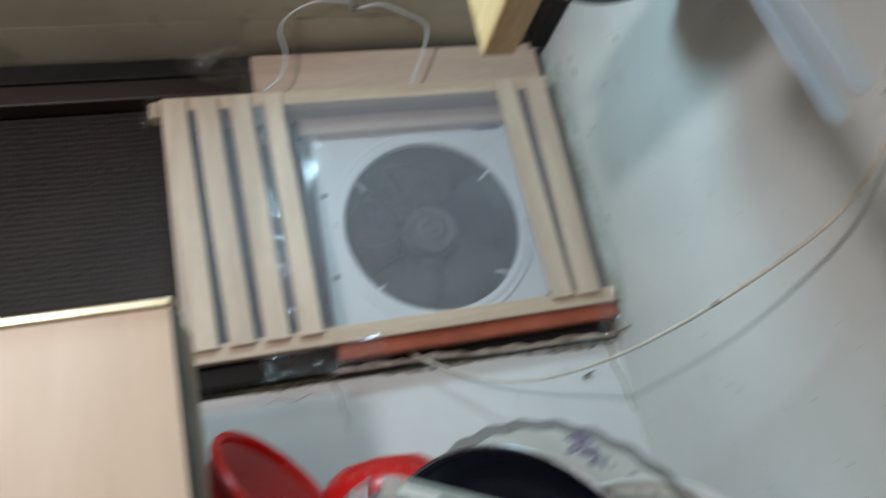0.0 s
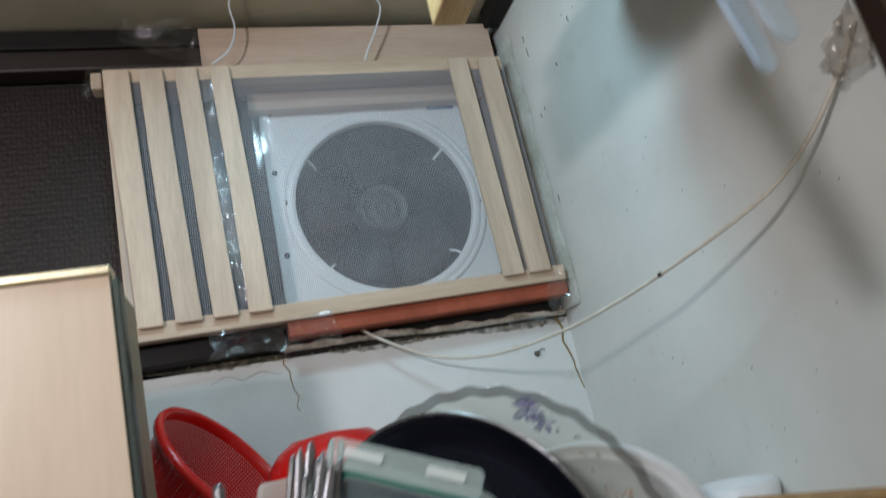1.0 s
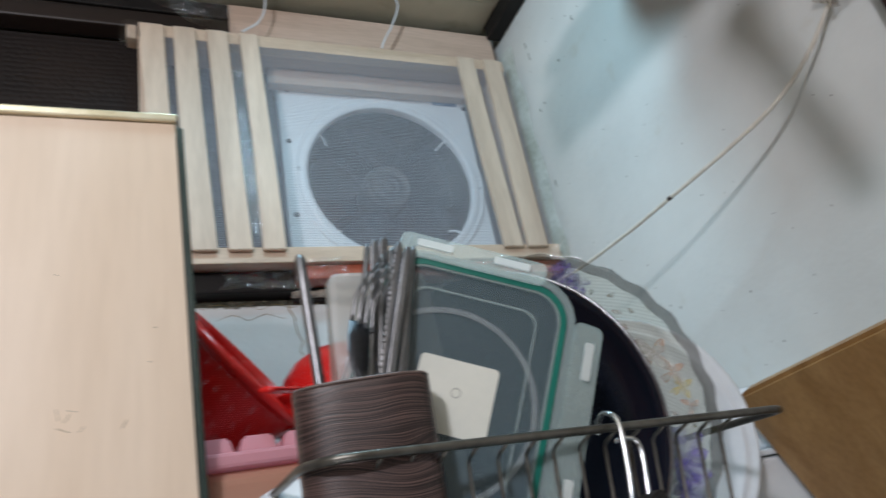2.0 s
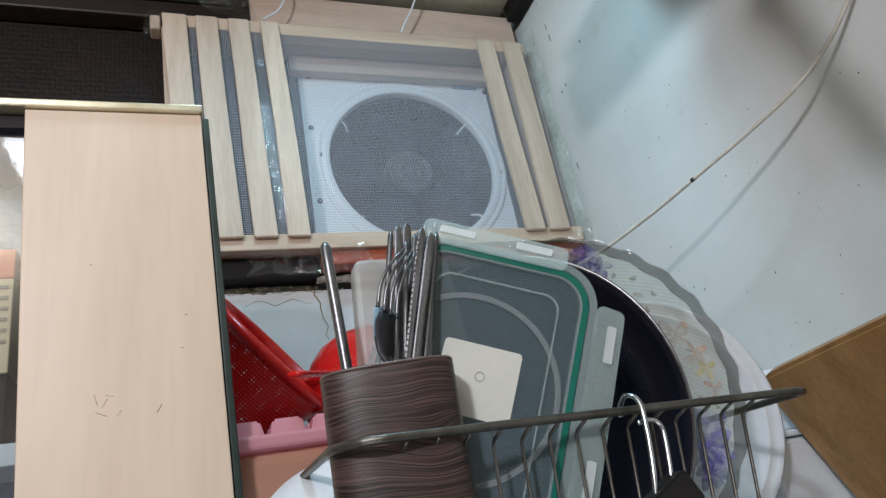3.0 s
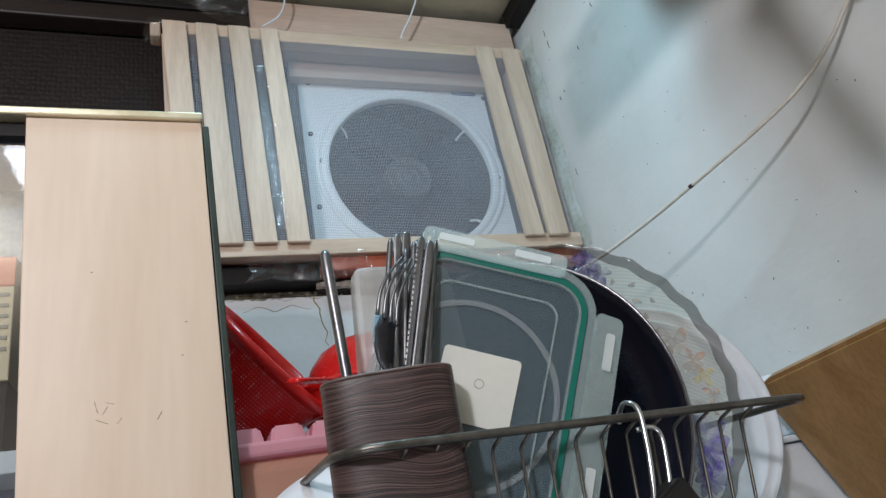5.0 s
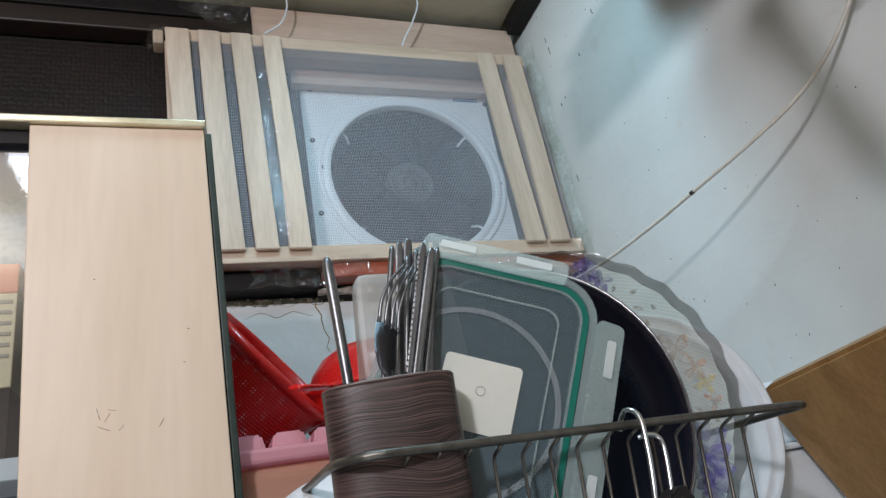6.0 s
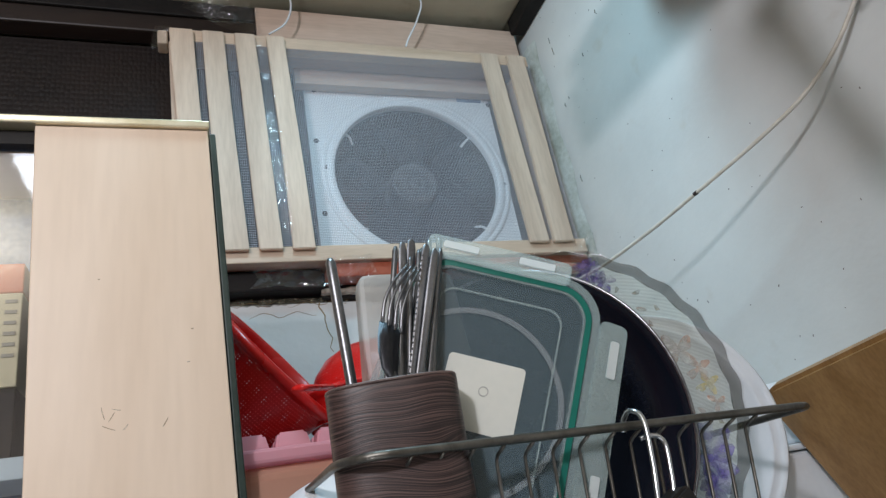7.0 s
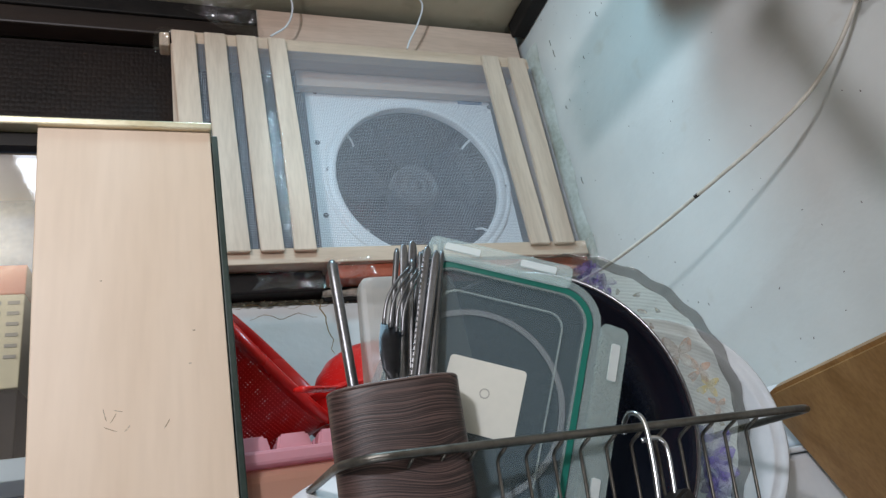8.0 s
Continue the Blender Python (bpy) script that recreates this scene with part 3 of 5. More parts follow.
structure("trim_ceiling", cove, M_CEIL, "olive-grey plaster edge where ceiling meets window", "trim")
structure("trim", box((0.615, -1.6, 1.970), (WX - 0.001, 0.028, 2.004), 0.003), M_BLACK, "black trim along the ceiling edge", "trim")

# ---- the slatted fan box ----
fanbox = thing("fan_box", (0.31, 0.03, 1.50), "pale pine slatted box round an extractor fan", "box")
SLATS = (
    (0.002, 0.036, 0.019, 0.050), (0.048, 0.080, 0.064, 0.097), (0.096, 0.127, 0.112, 0.1435),
    (0.1465, 0.174, 0.157, 0.188), (0.5215, 0.555, 0.528, 0.562), (0.574, 0.6085, 0.572, 0.6085),
)
for k, (a, b, c, d) in enumerate(SLATS):
    part("slat", leaning_slat(a, b, c, d, 1.512, 1.893, -0.004, 0.004, wobble=0.001), M_PINE, fanbox)
part("bottom_rail", box((0.004, 0.005, 1.496), (0.634, 0.028, 1.520), 0.0015), M_PINEX, fanbox)
part("top_rail", box((0.002, 0.005, 1.876), (0.620, 0.026, 1.899), 0.0015), M_PINEX, fanbox)
part("side_board", leaning_slat(0.000, 0.012, 0.006, 0.018, 1.52, 1.875, 0.006, 0.078), M_PINE, fanbox)
part("side_board", leaning_slat(0.597, 0.607, 0.597, 0.607, 1.52, 1.875, 0.006, 0.078), M_PINE, fanbox)
part("top_board", box((0.014, 0.027, 1.884), (0.606, 0.080, 1.897)), M_PINKBOARD, fanbox, "pinkish veneered board")
part("inner_batten", box((0.196, 0.060, 1.851), (0.606, 0.079, 1.8835), 0.001), M_PINKBOARD, fanbox)
part("bottom_board", box((0.016, 0.029, 1.499), (0.632, 0.079, 1.512)), M_PINEX, fanbox)
screen = part("screen", box((0.008, 0.0055, 1.515), (0.622, 0.0062, 1.885)), M_SCREEN, fanbox, "grey insect screen")
screen.visible_shadow = False
part("end_peg", box((-0.016, 0.004, 1.868), (-0.001, 0.030, 1.894), 0.003), M_PINE, fanbox)

lip = thing("lintel_board", (0.38, 0.05, 1.90), "pinkish veneered board taped above the fan box", "board")
part("board", box((0.136, 0.030, 1.900), (0.624, 0.039, 1.983), 0.001), M_PINKBOARD, lip)

strip = thing("red_board", (0.42, 0.03, 1.475), "red-oxide painted board edge under the fan box", "board")
part("board", box((0.205, 0.014, 1.474), (0.636, 0.049, 1.4955), 0.002), M_RED, strip)

# ---- extractor fan ----
FC = Vector((0.395, 0.090, 1.683))
fan = thing("extractor_fan", (0.398, 0.088, 1.53), "white square wall fan with a grey rotor behind a screen", "fan")


def face_plate():
    """Square plate with a round opening, filled in ring by ring."""
    bm = bmesh.new()
    n = 72
    outer, inner = [], []
    for i in range(n):
        a = 2 * math.pi * i / n
        c, s_ = math.cos(a), math.sin(a)
        lim = []
        if abs(c) > 1e-6:
            lim.append(((0.562 if c > 0 else 0.212) - FC.x) / c)
        if abs(s_) > 1e-6:
            lim.append(((1.872 if s_ > 0 else 1.530) - FC.z) / s_)
        r = min(lim)
        outer.append((FC.x + r * c, FC.z + r * s_))
        inner.append((FC.x + 0.154 * c, FC.z + 0.154 * s_))
    return ring_slab(outer, inner, 0.082, 0.092)


turn_y = Matrix.Translation(FC) @ Matrix.Rotation(radians(90), 4, "X")
part("plate", face_plate(), M_PLATE, fan)
part("ring", turned([(0.1465, -0.004), (0.1465, 0.0095), (0.1480, 0.0110), (0.1580, 0.0112), (0.1595, 0.0100), (0.1610, 0.0095), (0.1625, 0.0105), (0.1680, 0.0105), (0.1695, 0.0095), (0.1700, 0.006)], 72, turn_y), M_PLATE, fan, smooth=True)
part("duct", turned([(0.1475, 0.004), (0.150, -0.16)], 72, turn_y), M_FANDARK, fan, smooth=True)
# added disc closing the duct, near black for the opening's dark depth
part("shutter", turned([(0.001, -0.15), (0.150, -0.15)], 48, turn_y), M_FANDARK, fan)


def fan_blade(a0):
    bm = bmesh.new()
    rows = []
    for i in range(7):
        r = 0.034 + i * (0.136 - 0.034) / 6
        half = radians(30 + 8 * math.sin(i / 6 * math.pi))
        row = []
        for k in range(5):
            a = a0 + half * (k / 4 - 0.5) * 2 * 0.82
            row.append(bm.verts.new((r * math.cos(a), r * math.sin(a), -0.045 + 0.022 * (k / 4 - 0.5) * 2)))
        rows.append(row)
    for p, q in zip(rows, rows[1:]):
        for k in range(4):
            bm.faces.new((p[k], p[k + 1], q[k + 1], q[k]))
    bmesh.ops.solidify(bm, geom=list(bm.faces), thickness=0.0018)
    bmesh.ops.transform(bm, matrix=turn_y, verts=bm.verts)
    return bm


for k in range(5):
    part("blade", fan_blade(radians(20 + 72 * k)), M_FAN, fan, smooth=True)
part("hub", turned([(0.0005, -0.010), (0.006, -0.010), (0.008, -0.016), (0.015, -0.016), (0.017, -0.013), (0.020, -0.016), (0.034, -0.017), (0.037, -0.013), (0.041, -0.015), (0.044, -0.026), (0.044, -0.065)], 40, turn_y), M_HUB, fan, smooth=True)
for a in (38, 142, 222, 318):
    c, s_ = math.cos(radians(a)), math.sin(radians(a))
    pts = [FC + Vector((c * r, 0.004 + k, s_ * r)) for r, k in ((0.150, -0.004), (0.138, 0.002), (0.130, 0.014))]
    part("bracket", tube(pts, 0.0022, 6), M_PLATE, fan)
for x, z in ((0.224, 1.750), (0.224, 1.612), (0.395, 1.862), (0.236, 1.698), (0.552, 1.668), (0.560, 1.842), (0.230, 1.855)):
    part("screw", turned([(0.0045, 0.0), (0.0042, 0.0015), (0.001, 0.002)], 12, Matrix.Translation((x, 0.0815, z)) @ Matrix.Rotation(radians(90), 4, "X")), M_FANDARK, fan)
part("nameplate", box((0.497, 0.0795, 1.846), (0.545, 0.0818, 1.864)), M_INNER, fan, "small grey rating plate")

# ---- glass-fronted cabinet ----
cab = thing("cabinet", (-0.2, -0.25, COUNTER), "shallow birch cabinet with sliding glass and brass trim", "cabinet")
SH = 0.010 / 0.33


def lean(bm):
    """The cabinet stands a little out of plumb."""
    for v in bm.verts:
        v.co.x += (1.50 - v.co.z) * SH
    return bm


part("front_panel", lean(box((-0.0975, -0.312, COUNTER + 0.004), (0.0410, -0.296, 1.4900), 0.001)), M_CABWOOD, cab)
part("edge_strip", lean(box((0.0420, -0.310, COUNTER + 0.004), (0.0475, -0.289, 1.488), 0.001)), M_GREEN, cab, "dark green edging")
part("side_panel", lean(box((0.0280, -0.2885, COUNTER + 0.004), (0.0440, -0.205, 1.487), 0.001)), M_SIDEWOOD, cab, "unfinished side board with its shade put into the brown")
part("top_panel", box((-0.80, -0.290, 1.476), (0.026, -0.205, 1.488)), M_CABWOOD, cab)
part("back_panel", box((-0.80, -0.211, COUNTER + 0.004), (0.026, -0.205, 1.475)), M_INNER, cab)
part("brass_trim", box((-0.80, -0.316, 1.4908), (0.0430, -0.291, 1.4985), 0.0015), M_GOLD, cab)
part("glass_door", lean(box((-0.50, -0.2955, COUNTER + 0.02), (-0.0800, -0.2925, 1.4755))), M_GLASS, cab, "smeared sliding glass")
part("door_channel", box((-0.80, -0.303, 1.477), (-0.099, -0.2905, 1.4903)), M_BLACK, cab)
part("shelf", box((-0.78, -0.2905, 1.203), (0.020, -0.213, 1.219), 0.001), M_PALEBLUE, cab, "pale blue shelf edge")

carton = thing("carton", (-0.125, -0.26, 1.2195), "cream and orange carton with small print on a shelf", "carton")
part("body", box((-0.170, -0.276, 1.2745), (-0.1045, -0.225, 1.352), 0.001), M_CREAM, carton)
part("lid", box((-0.170, -0.276, 1.3525), (-0.1045, -0.225, 1.378), 0.001), M_ORANGE, carton, "orange top")
part("base", box((-0.170, -0.2755, 1.2195), (-0.1045, -0.225, 1.274), 0.001), M_BLACK, carton, "dark lower half")
for i in range(6):
    for j in range(5):
        part("print", box((-0.168 + j * 0.013, -0.2770, 1.343 - i * 0.009), (-0.1595 + j * 0.013, -0.2762, 1.3458 - i * 0.009)), M_INK, carton)

# ---- dish rack ----
RY, RL, RR = -0.480, 0.098, 0.440


def rail_z(x):
    return 1.1605 - (x - 0.11) * 0.024


rack = thing("dish_rack", (0.28, -0.26, COUNTER), "tarnished steel wire dish rack full of dishes", "dish rack")
corner_l = [(RL + 0.030 * (1 - math.cos(radians(a))), RY + 0.030 * (1 - math.sin(radians(a)))) for a in (0, 22, 45, 68, 90)]
corner_r = [(RR - 0.012 * (1 - math.cos(radians(a))), RY + 0.012 * (1 - math.sin(radians(a)))) for a in (90, 45, 0)]
loop = [(RL, -0.06), (RL, -0.25)] + corner_l + [(0.28, RY)] + corner_r + [(RR, -0.25), (RR, -0.06)]
part("top_rail", tube([(x, y, rail_z(x)) for x, y in loop], 0.0028, 10, loop=True), M_RACK, rack, smooth=True)
part("base_rail", tube([(x * 0.96 + 0.012, y * 0.96 - 0.01, COUNTER + 0.0045) for x, y in loop], 0.0032, 8, loop=True), M_RACK, rack, smooth=True)
k = 0
x = 0.137
while x < 0.405:
    z = rail_z(x)
    pts = [(x, RY, z - 0.0025), (x - 0.001, RY + 0.010, z - 0.0065), (x - 0.001, RY + 0.0135, z - 0.009), (x - 0.001, RY + 0.0145, z - 0.015), (x - 0.005 - (x - 0.2) * 0.07, RY + 0.016, COUNTER + 0.012), (x - 0.005 - (x - 0.2) * 0.07, RY + 0.012, COUNTER + 0.009)]
    part("wire", tube(pts, 0.0012, 6), M_RACK, rack, smooth=True)
    x += 0.0192
for y in (-0.22, -0.16, -0.10):
    part("side_wire", tube([(RR, y, rail_z(RR) - 0.003), (RR - 0.014, y, rail_z(RR) - 0.012), (RR - 0.014, y, COUNTER + 0.012), (RL + 0.016, y, COUNTER + 0.012), (RL + 0.014, y, rail_z(RL) - 0.012), (RL, y, rail_z(RL) - 0.003)], 0.0014, 6), M_RACK, rack)

# hook hung over the rail, with a black grip
hook = thing("rail_hook", (0.285, -0.485, 1.09), "chrome wire hook with black grip hung on the rack rail", "hook")
part("wire", tube(smooth_path([(0.2835, -0.471, 1.154), (0.2840, -0.473, 1.160), (0.2860, -0.480, 1.1655), (0.2880, -0.489, 1.159), (0.2850, -0.492, 1.138), (0.2800, -0.494, 1.116), (0.2755, -0.494, 1.096), (0.276, -0.494, 1.086)], 5), 0.0018, 8), M_CHROME, hook, smooth=True)
part("inner_wire", tube(smooth_path([(0.2840, -0.4865, 1.1470), (0.291, -0.488, 1.1478), (0.2965, -0.489, 1.146), (0.2985, -0.490, 1.139), (0.2940, -0.492, 1.118), (0.290, -0.493, 1.104)], 5), 0.0016, 8), M_CHROME, hook, smooth=True)
grip = outline_slab(rounded_rect(0.030, 0.022, 0.004, 4), -0.502, -0.484, Matrix.Translation((0.289, 0, 1.100)) @ Matrix.Rotation(radians(-28), 4, "Y"), 0.002)
part("grip", grip, M_BLACK, hook, "black plastic grip")

# ---- cutlery holder and cutlery ----
CUP = Matrix.Translation((0.1405, -0.447, 0)) @ Matrix.Rotation(radians(-14), 4, "Z")


def oval_cup():
    bm = bmesh.new()
    rows = []
    prof = [(0.84, 1.040), (0.90, 1.034), (0.955, 1.060), (1.0, 1.198), (1.005, 1.2025), (0.985, 1.2045), (0.955, 1.2025), (0.94, 1.185), (0.90, 1.050), (0.5, 1.046)]
    for f, z in prof:
        rows.append([bm.verts.new((0.0415 * f * math.copysign(abs(math.cos(a)) ** 0.62, math.cos(a)), 0.0250 * f * math.copysign(abs(math.sin(a)) ** 0.62, math.sin(a)), z)) for a in [2 * math.pi * i / 56 for i in range(56)]])
    for p, q in zip(rows, rows[1:]):
        for i in range(56):
            bm.faces.new((p[i], p[(i + 1) % 56], q[(i + 1) % 56], q[i]))
    bm.faces.new(rows[0][::-1])
    bm.faces.new(rows[-1])
    bmesh.ops.recalc_face_normals(bm, faces=bm.faces)
    bmesh.ops.transform(bm, matrix=CUP, verts=bm.verts)
    return bm


holder = thing("cutlery_holder", (0.1405, -0.447, 1.034), "dark wood-print oval cutlery holder in the dish rack", "cutlery holder")
part("body", oval_cup(), M_DARKWOOD, holder, smooth=True)
lip_ring = [CUP @ Vector((0.0408 * math.copysign(abs(math.cos(a)) ** 0.62, math.cos(a)), 0.0245 * math.copysign(abs(math.sin(a)) ** 0.62, math.sin(a)), 1.2046)) for a in [2 * math.pi * (i + 0.5) / 56 for i in range(56)]]
part("rim", tube(lip_ring, 0.0010, 6, loop=True), M_DARKRIM, holder, "worn rounded lip", smooth=True)


def stick(name, foot, head, r0, r1, label, category, flat=1.0, group=""):
    f, h = Vector(foot), Vector(head)
    ob = thing(name, f, label, category, group)
    pts = [f.lerp(h, t) for t in (0, 0.2, 0.4, 0.6, 0.8, 0.93, 0.985, 1.0)]
    part("shaft", tube(pts, 1.0, 10, flat=flat, taper=lambda t: 0.72 * (r0 + (r1 - r0) * min(1, t * 1.1)) * (1.0 if t < 0.97 else 0.55)), M_STEEL, ob, smooth=True)
    return ob


stick("steel_straw", (0.124, -0.445, 1.048), (0.1148, -0.430, 1.303), 0.0050, 0.0054, "steel drinking straw standing in the cutlery holder", "straw")


def from_rim(rim, head, z=1.052):
    """The foot inside the holder of a piece that leans past the rim to its head."""
    a, b = Vector(rim), Vector(head)
    return a + (a - b) * ((a.z - z) / (b.z - a.z))


CHOP = (
    ((0.141, -0.440, 1.215), (0.1640, -0.430, 1.311), 0.0024), ((0.171, -0.444, 1.214), (0.1970, -0.436, 1.314), 0.0027),
    ((0.164, -0.440, 1.214), (0.1910, -0.430, 1.316), 0.0026), ((0.167, -0.450, 1.214), (0.1930, -0.444, 1.302), 0.0022),
    ((0.160, -0.442, 1.214), (0.1800, -0.434, 1.306), 0.0023), ((0.150, -0.440, 1.214), (0.1840, -0.430, 1.309), 0.0022),
    ((0.162, -0.452, 1.214), (0.1760, -0.446, 1.290), 0.0020), ((0.153, -0.452, 1.214), (0.1690, -0.444, 1.296), 0.0021),
)
for rim, head, r in CHOP:
    stick("chopstick", from_rim(rim, head), head, r * 0.9, r * 1.35, "thin steel chopstick standing in the cutlery holder", "chopstick", group="steel chopsticks in the holder")


def flat_piece(name, label, rim, head, low, high, beaded=False):
    """Cutlery standing on its working end: a flat handle that widens to a rounded top."""
    foot, top = from_rim(rim, head), Vector(head)
    ob = thing(name, foot, label, name, "steel spoons and knives in the holder")
    pts = [foot.lerp(top, t) for t in (0, 0.25, 0.5, 0.7, 0.85, 0.94, 0.975, 0.992, 1.0)]
    shape = (0.7, 0.75, 0.82, 0.9, 1.0, 1.0, 0.9, 0.66, 0.25)
    width = lambda t: (low + (high - low) * t) * shape[min(8, int(round(t * 8)))]
    part("handle", tube(pts, 1.0, 12, flat=0.34, taper=width), M_CUTLERY, ob, smooth=True)
    if beaded:
        side = (top - foot).cross(Vector((0, 1, 0))).normalized()
        for edge in (-0.72, 0.72):
            for k in range(26):
                p = foot.lerp(top, 0.56 + 0.40 * k / 25) + side * (edge * high) + Vector((0, -0.0012, 0))
                bead = bmesh.new()
                bmesh.ops.create_icosphere(bead, subdivisions=1, radius=0.0007, matrix=Matrix.Translation(p))
                part("bead", bead, M_CUTLERY, ob, smooth=True)
    return ob


M_CUTLERY = mottled("polished_cutlery_steel", (0.19, 0.19, 0.205), (0.31, 0.31, 0.33), scale=40, rough=0.32, metal=1.0, bump=0.05, grain=500)
flat_piece("spoon", "polished steel spoon standing handle up in the holder", (0.151, -0.443, 1.214), (0.1692, -0.432, 1.314), 0.0024, 0.0035)
flat_piece("spoon", "polished steel spoon standing handle up in the holder", (0.155, -0.438, 1.214), (0.1772, -0.430, 1.317), 0.0026, 0.0042)
flat_piece("knife", "steel table knife with beaded handle edges in the holder", (0.1545, -0.455, 1.214), (0.1822, -0.446, 1.305), 0.0028, 0.0037, True)
flat_piece("spoon", "plain flat steel spoon handle in the holder", (0.1590, -0.457, 1.214), (0.1870, -0.449, 1.300), 0.0028, 0.0033)


def fork():
    ob = thing("fork", (0.1440, -0.452, 1.05), "dull steel fork standing tines up in the holder", "fork")
    part("handle", tube(smooth_path([(0.146, -0.452, 1.05), (0.1440, -0.455, 1.15), (0.1405, -0.457, 1.195), (0.1390, -0.457, 1.212)], 5), 0.0034, 8, flat=0.5), M_STEEL, ob, smooth=True)
    bm = bmesh.new()
    rows = []
    spine = [(0.1395, 1.205, 0.006), (0.1385, 1.213, 0.0120), (0.1390, 1.222, 0.0150), (0.1405, 1.232, 0.0160), (0.1430, 1.242, 0.0158)]
    for x, z, w in spine:
        rows.append([bm.verts.new((x + w * (k / 6 - 0.5) * 0.95, -0.456 - 0.004 * math.cos((k / 6 - 0.5) * 3.0) + 0.45 * w * (k / 6 - 0.5), z + 0.42 * w * (0.5 - k / 6))) for k in range(7)])
    for p, q in zip(rows, rows[1:]):
        for i in range(6):
            bm.faces.new((p[i], p[i + 1], q[i + 1], q[i]))
    bmesh.ops.solidify(bm, geom=list(bm.faces), thickness=0.0016)
    bmesh.ops.recalc_face_normals(bm, faces=bm.faces)
    part("head", bm, M_FORK, ob, smooth=True)
    for i in range(4):
        o = (i - 1.5) / 1.5
        pts = [(0.1430 + o * 0.0066, -0.4592 + o * 0.0035, 1.240 - o * 0.0032), (0.1470 + o * 0.0062, -0.4603 + o * 0.0035, 1.256 - o * 0.003), (0.1550 + o * 0.0056, -0.4600 + o * 0.0035, 1.270 - o * 0.002), (0.1660 + o * 0.0050, -0.4580 + o * 0.0035, 1.283 - o * 0.0005)]
        part("tine", tube(smooth_path(pts, 4), 0.0013, 6, taper=lambda t: 1.1 - 0.5 * t), M_STEEL, ob, smooth=True)
    return ob


fork()
# ---- food-box lid leaning in the rack ----
LH, LUP = Vector((0.953, -0.303, 0)), Vector((0, 0, 1))
LU = LH * math.cos(radians(24)) - LUP * math.sin(radians(24))
LV = LUP * math.cos(radians(24)) + LH * math.sin(radians(24))
LN = LU.cross(LV)                      # away from the lid's face
LID_W, LID_H = 0.139, 0.205
LC = Vector((0.3005, -0.471, 1.253)) - LU * (LID_W / 2) - LV * (LID_H / 2)
LM = Matrix(((LU.x, -LN.x, LV.x, LC.x), (LU.y, -LN.y, LV.y, LC.y), (LU.z, -LN.z, LV.z, LC.z), (0, 0, 0, 1)))
lid = thing("container_lid", (0.25, -0.42, COUNTER), "clear clip-lock food container lid with teal gasket and sticker", "lid")
part("panel", outline_slab(rounded_rect(LID_W, LID_H, 0.030, 10), -0.001, 0.001, LM), M_LID, lid, "frosted panel")
part("rim", ring_slab(rounded_rect(LID_W, LID_H, 0.030, 10), rounded_rect(LID_W - 0.010, LID_H - 0.010, 0.026, 10), -0.005, 0.0045, LM), M_LIDCLEAR, lid)
part("gasket", ring_slab(rounded_rect(LID_W - 0.011, LID_H - 0.011, 0.0255, 10), rounded_rect(LID_W - 0.019, LID_H - 0.019, 0.022, 10), -0.0040, 0.004, LM), M_TEAL, lid, "teal rubber gasket")
part("inner_rim", ring_slab(rounded_rect(LID_W - 0.0195, LID_H - 0.0195, 0.0215, 10), rounded_rect(LID_W - 0.023, LID_H - 0.023, 0.020, 10), -0.004, 0.004, LM), M_LIDCLEAR, lid)
part("step", ring_slab(rounded_rect(LID_W - 0.050, LID_H - 0.050, 0.012, 10), rounded_rect(LID_W - 0.0525, LID_H - 0.0525, 0.011, 10), -0.0032, -0.001, LM), M_LIDCLEAR, lid)


M_CATCH = see_through("pale_catch", (0.80, 0.85, 0.84), 0.45, rough=0.10)


def clip_tab(long, wide, m, slots):
    """One locking flap with its slots cut through."""
    tab = part("clip_tab", outline_slab(rounded_rect(long, wide, 0.005, 4), -0.0012, 0.0012, m, 0.0006), M_LIDCLEAR, lid)
    for c in slots:
        part("slot", outline_slab(rounded_rect(0.026, 0.0062, 0.0012, 3, c, 0.0015), -0.0026, -0.0013, m), M_CATCH, tab, "pale raised catch")


clip_tab(0.106, 0.020, LM @ Matrix.Translation((-0.009, -0.004, LID_H / 2 + 0.0030)) @ Matrix.Rotation(radians(-16), 4, "X"), (-0.028, 0.028))
clip_tab(0.142, 0.021, LM @ Matrix.Translation((LID_W / 2 + 0.0100, -0.004, 0.006)) @ Matrix.Rotation(radians(90), 4, "Y") @ Matrix.Rotation(radians(-16), 4, "X"), (-0.045, 0.045))
part("sticker", outline_slab(rounded_rect(0.0535, 0.049, 0.003, 4, -0.0005, 0.007), -0.0016, -0.0011, LM), M_STICKER, lid, "cream paper sticker")
part("mark", ring_slab([(0.001 + 0.0035 * math.cos(a), 0.010 + 0.0035 * math.sin(a)) for a in [i * 0.5236 for i in range(12)]], [(0.001 + 0.0028 * math.cos(a), 0.010 + 0.0028 * math.sin(a)) for a in [i * 0.5236 for i in range(12)]], -0.0022, -0.0016, LM), M_MILKY, lid)

circle = [i * 2 * math.pi / 64 for i in range(64)]
part("embossed_ring", ring_slab([(-0.009 + 0.0655 * math.cos(a), 0.001 + 0.0655 * math.sin(a)) for a in circle], [(-0.009 + 0.0615 * math.cos(a), 0.001 + 0.0615 * math.sin(a)) for a in circle], -0.0022, -0.0012, LM), see_through("faint_emboss", (0.36, 0.41, 0.43), 0.66, rough=0.2), lid)

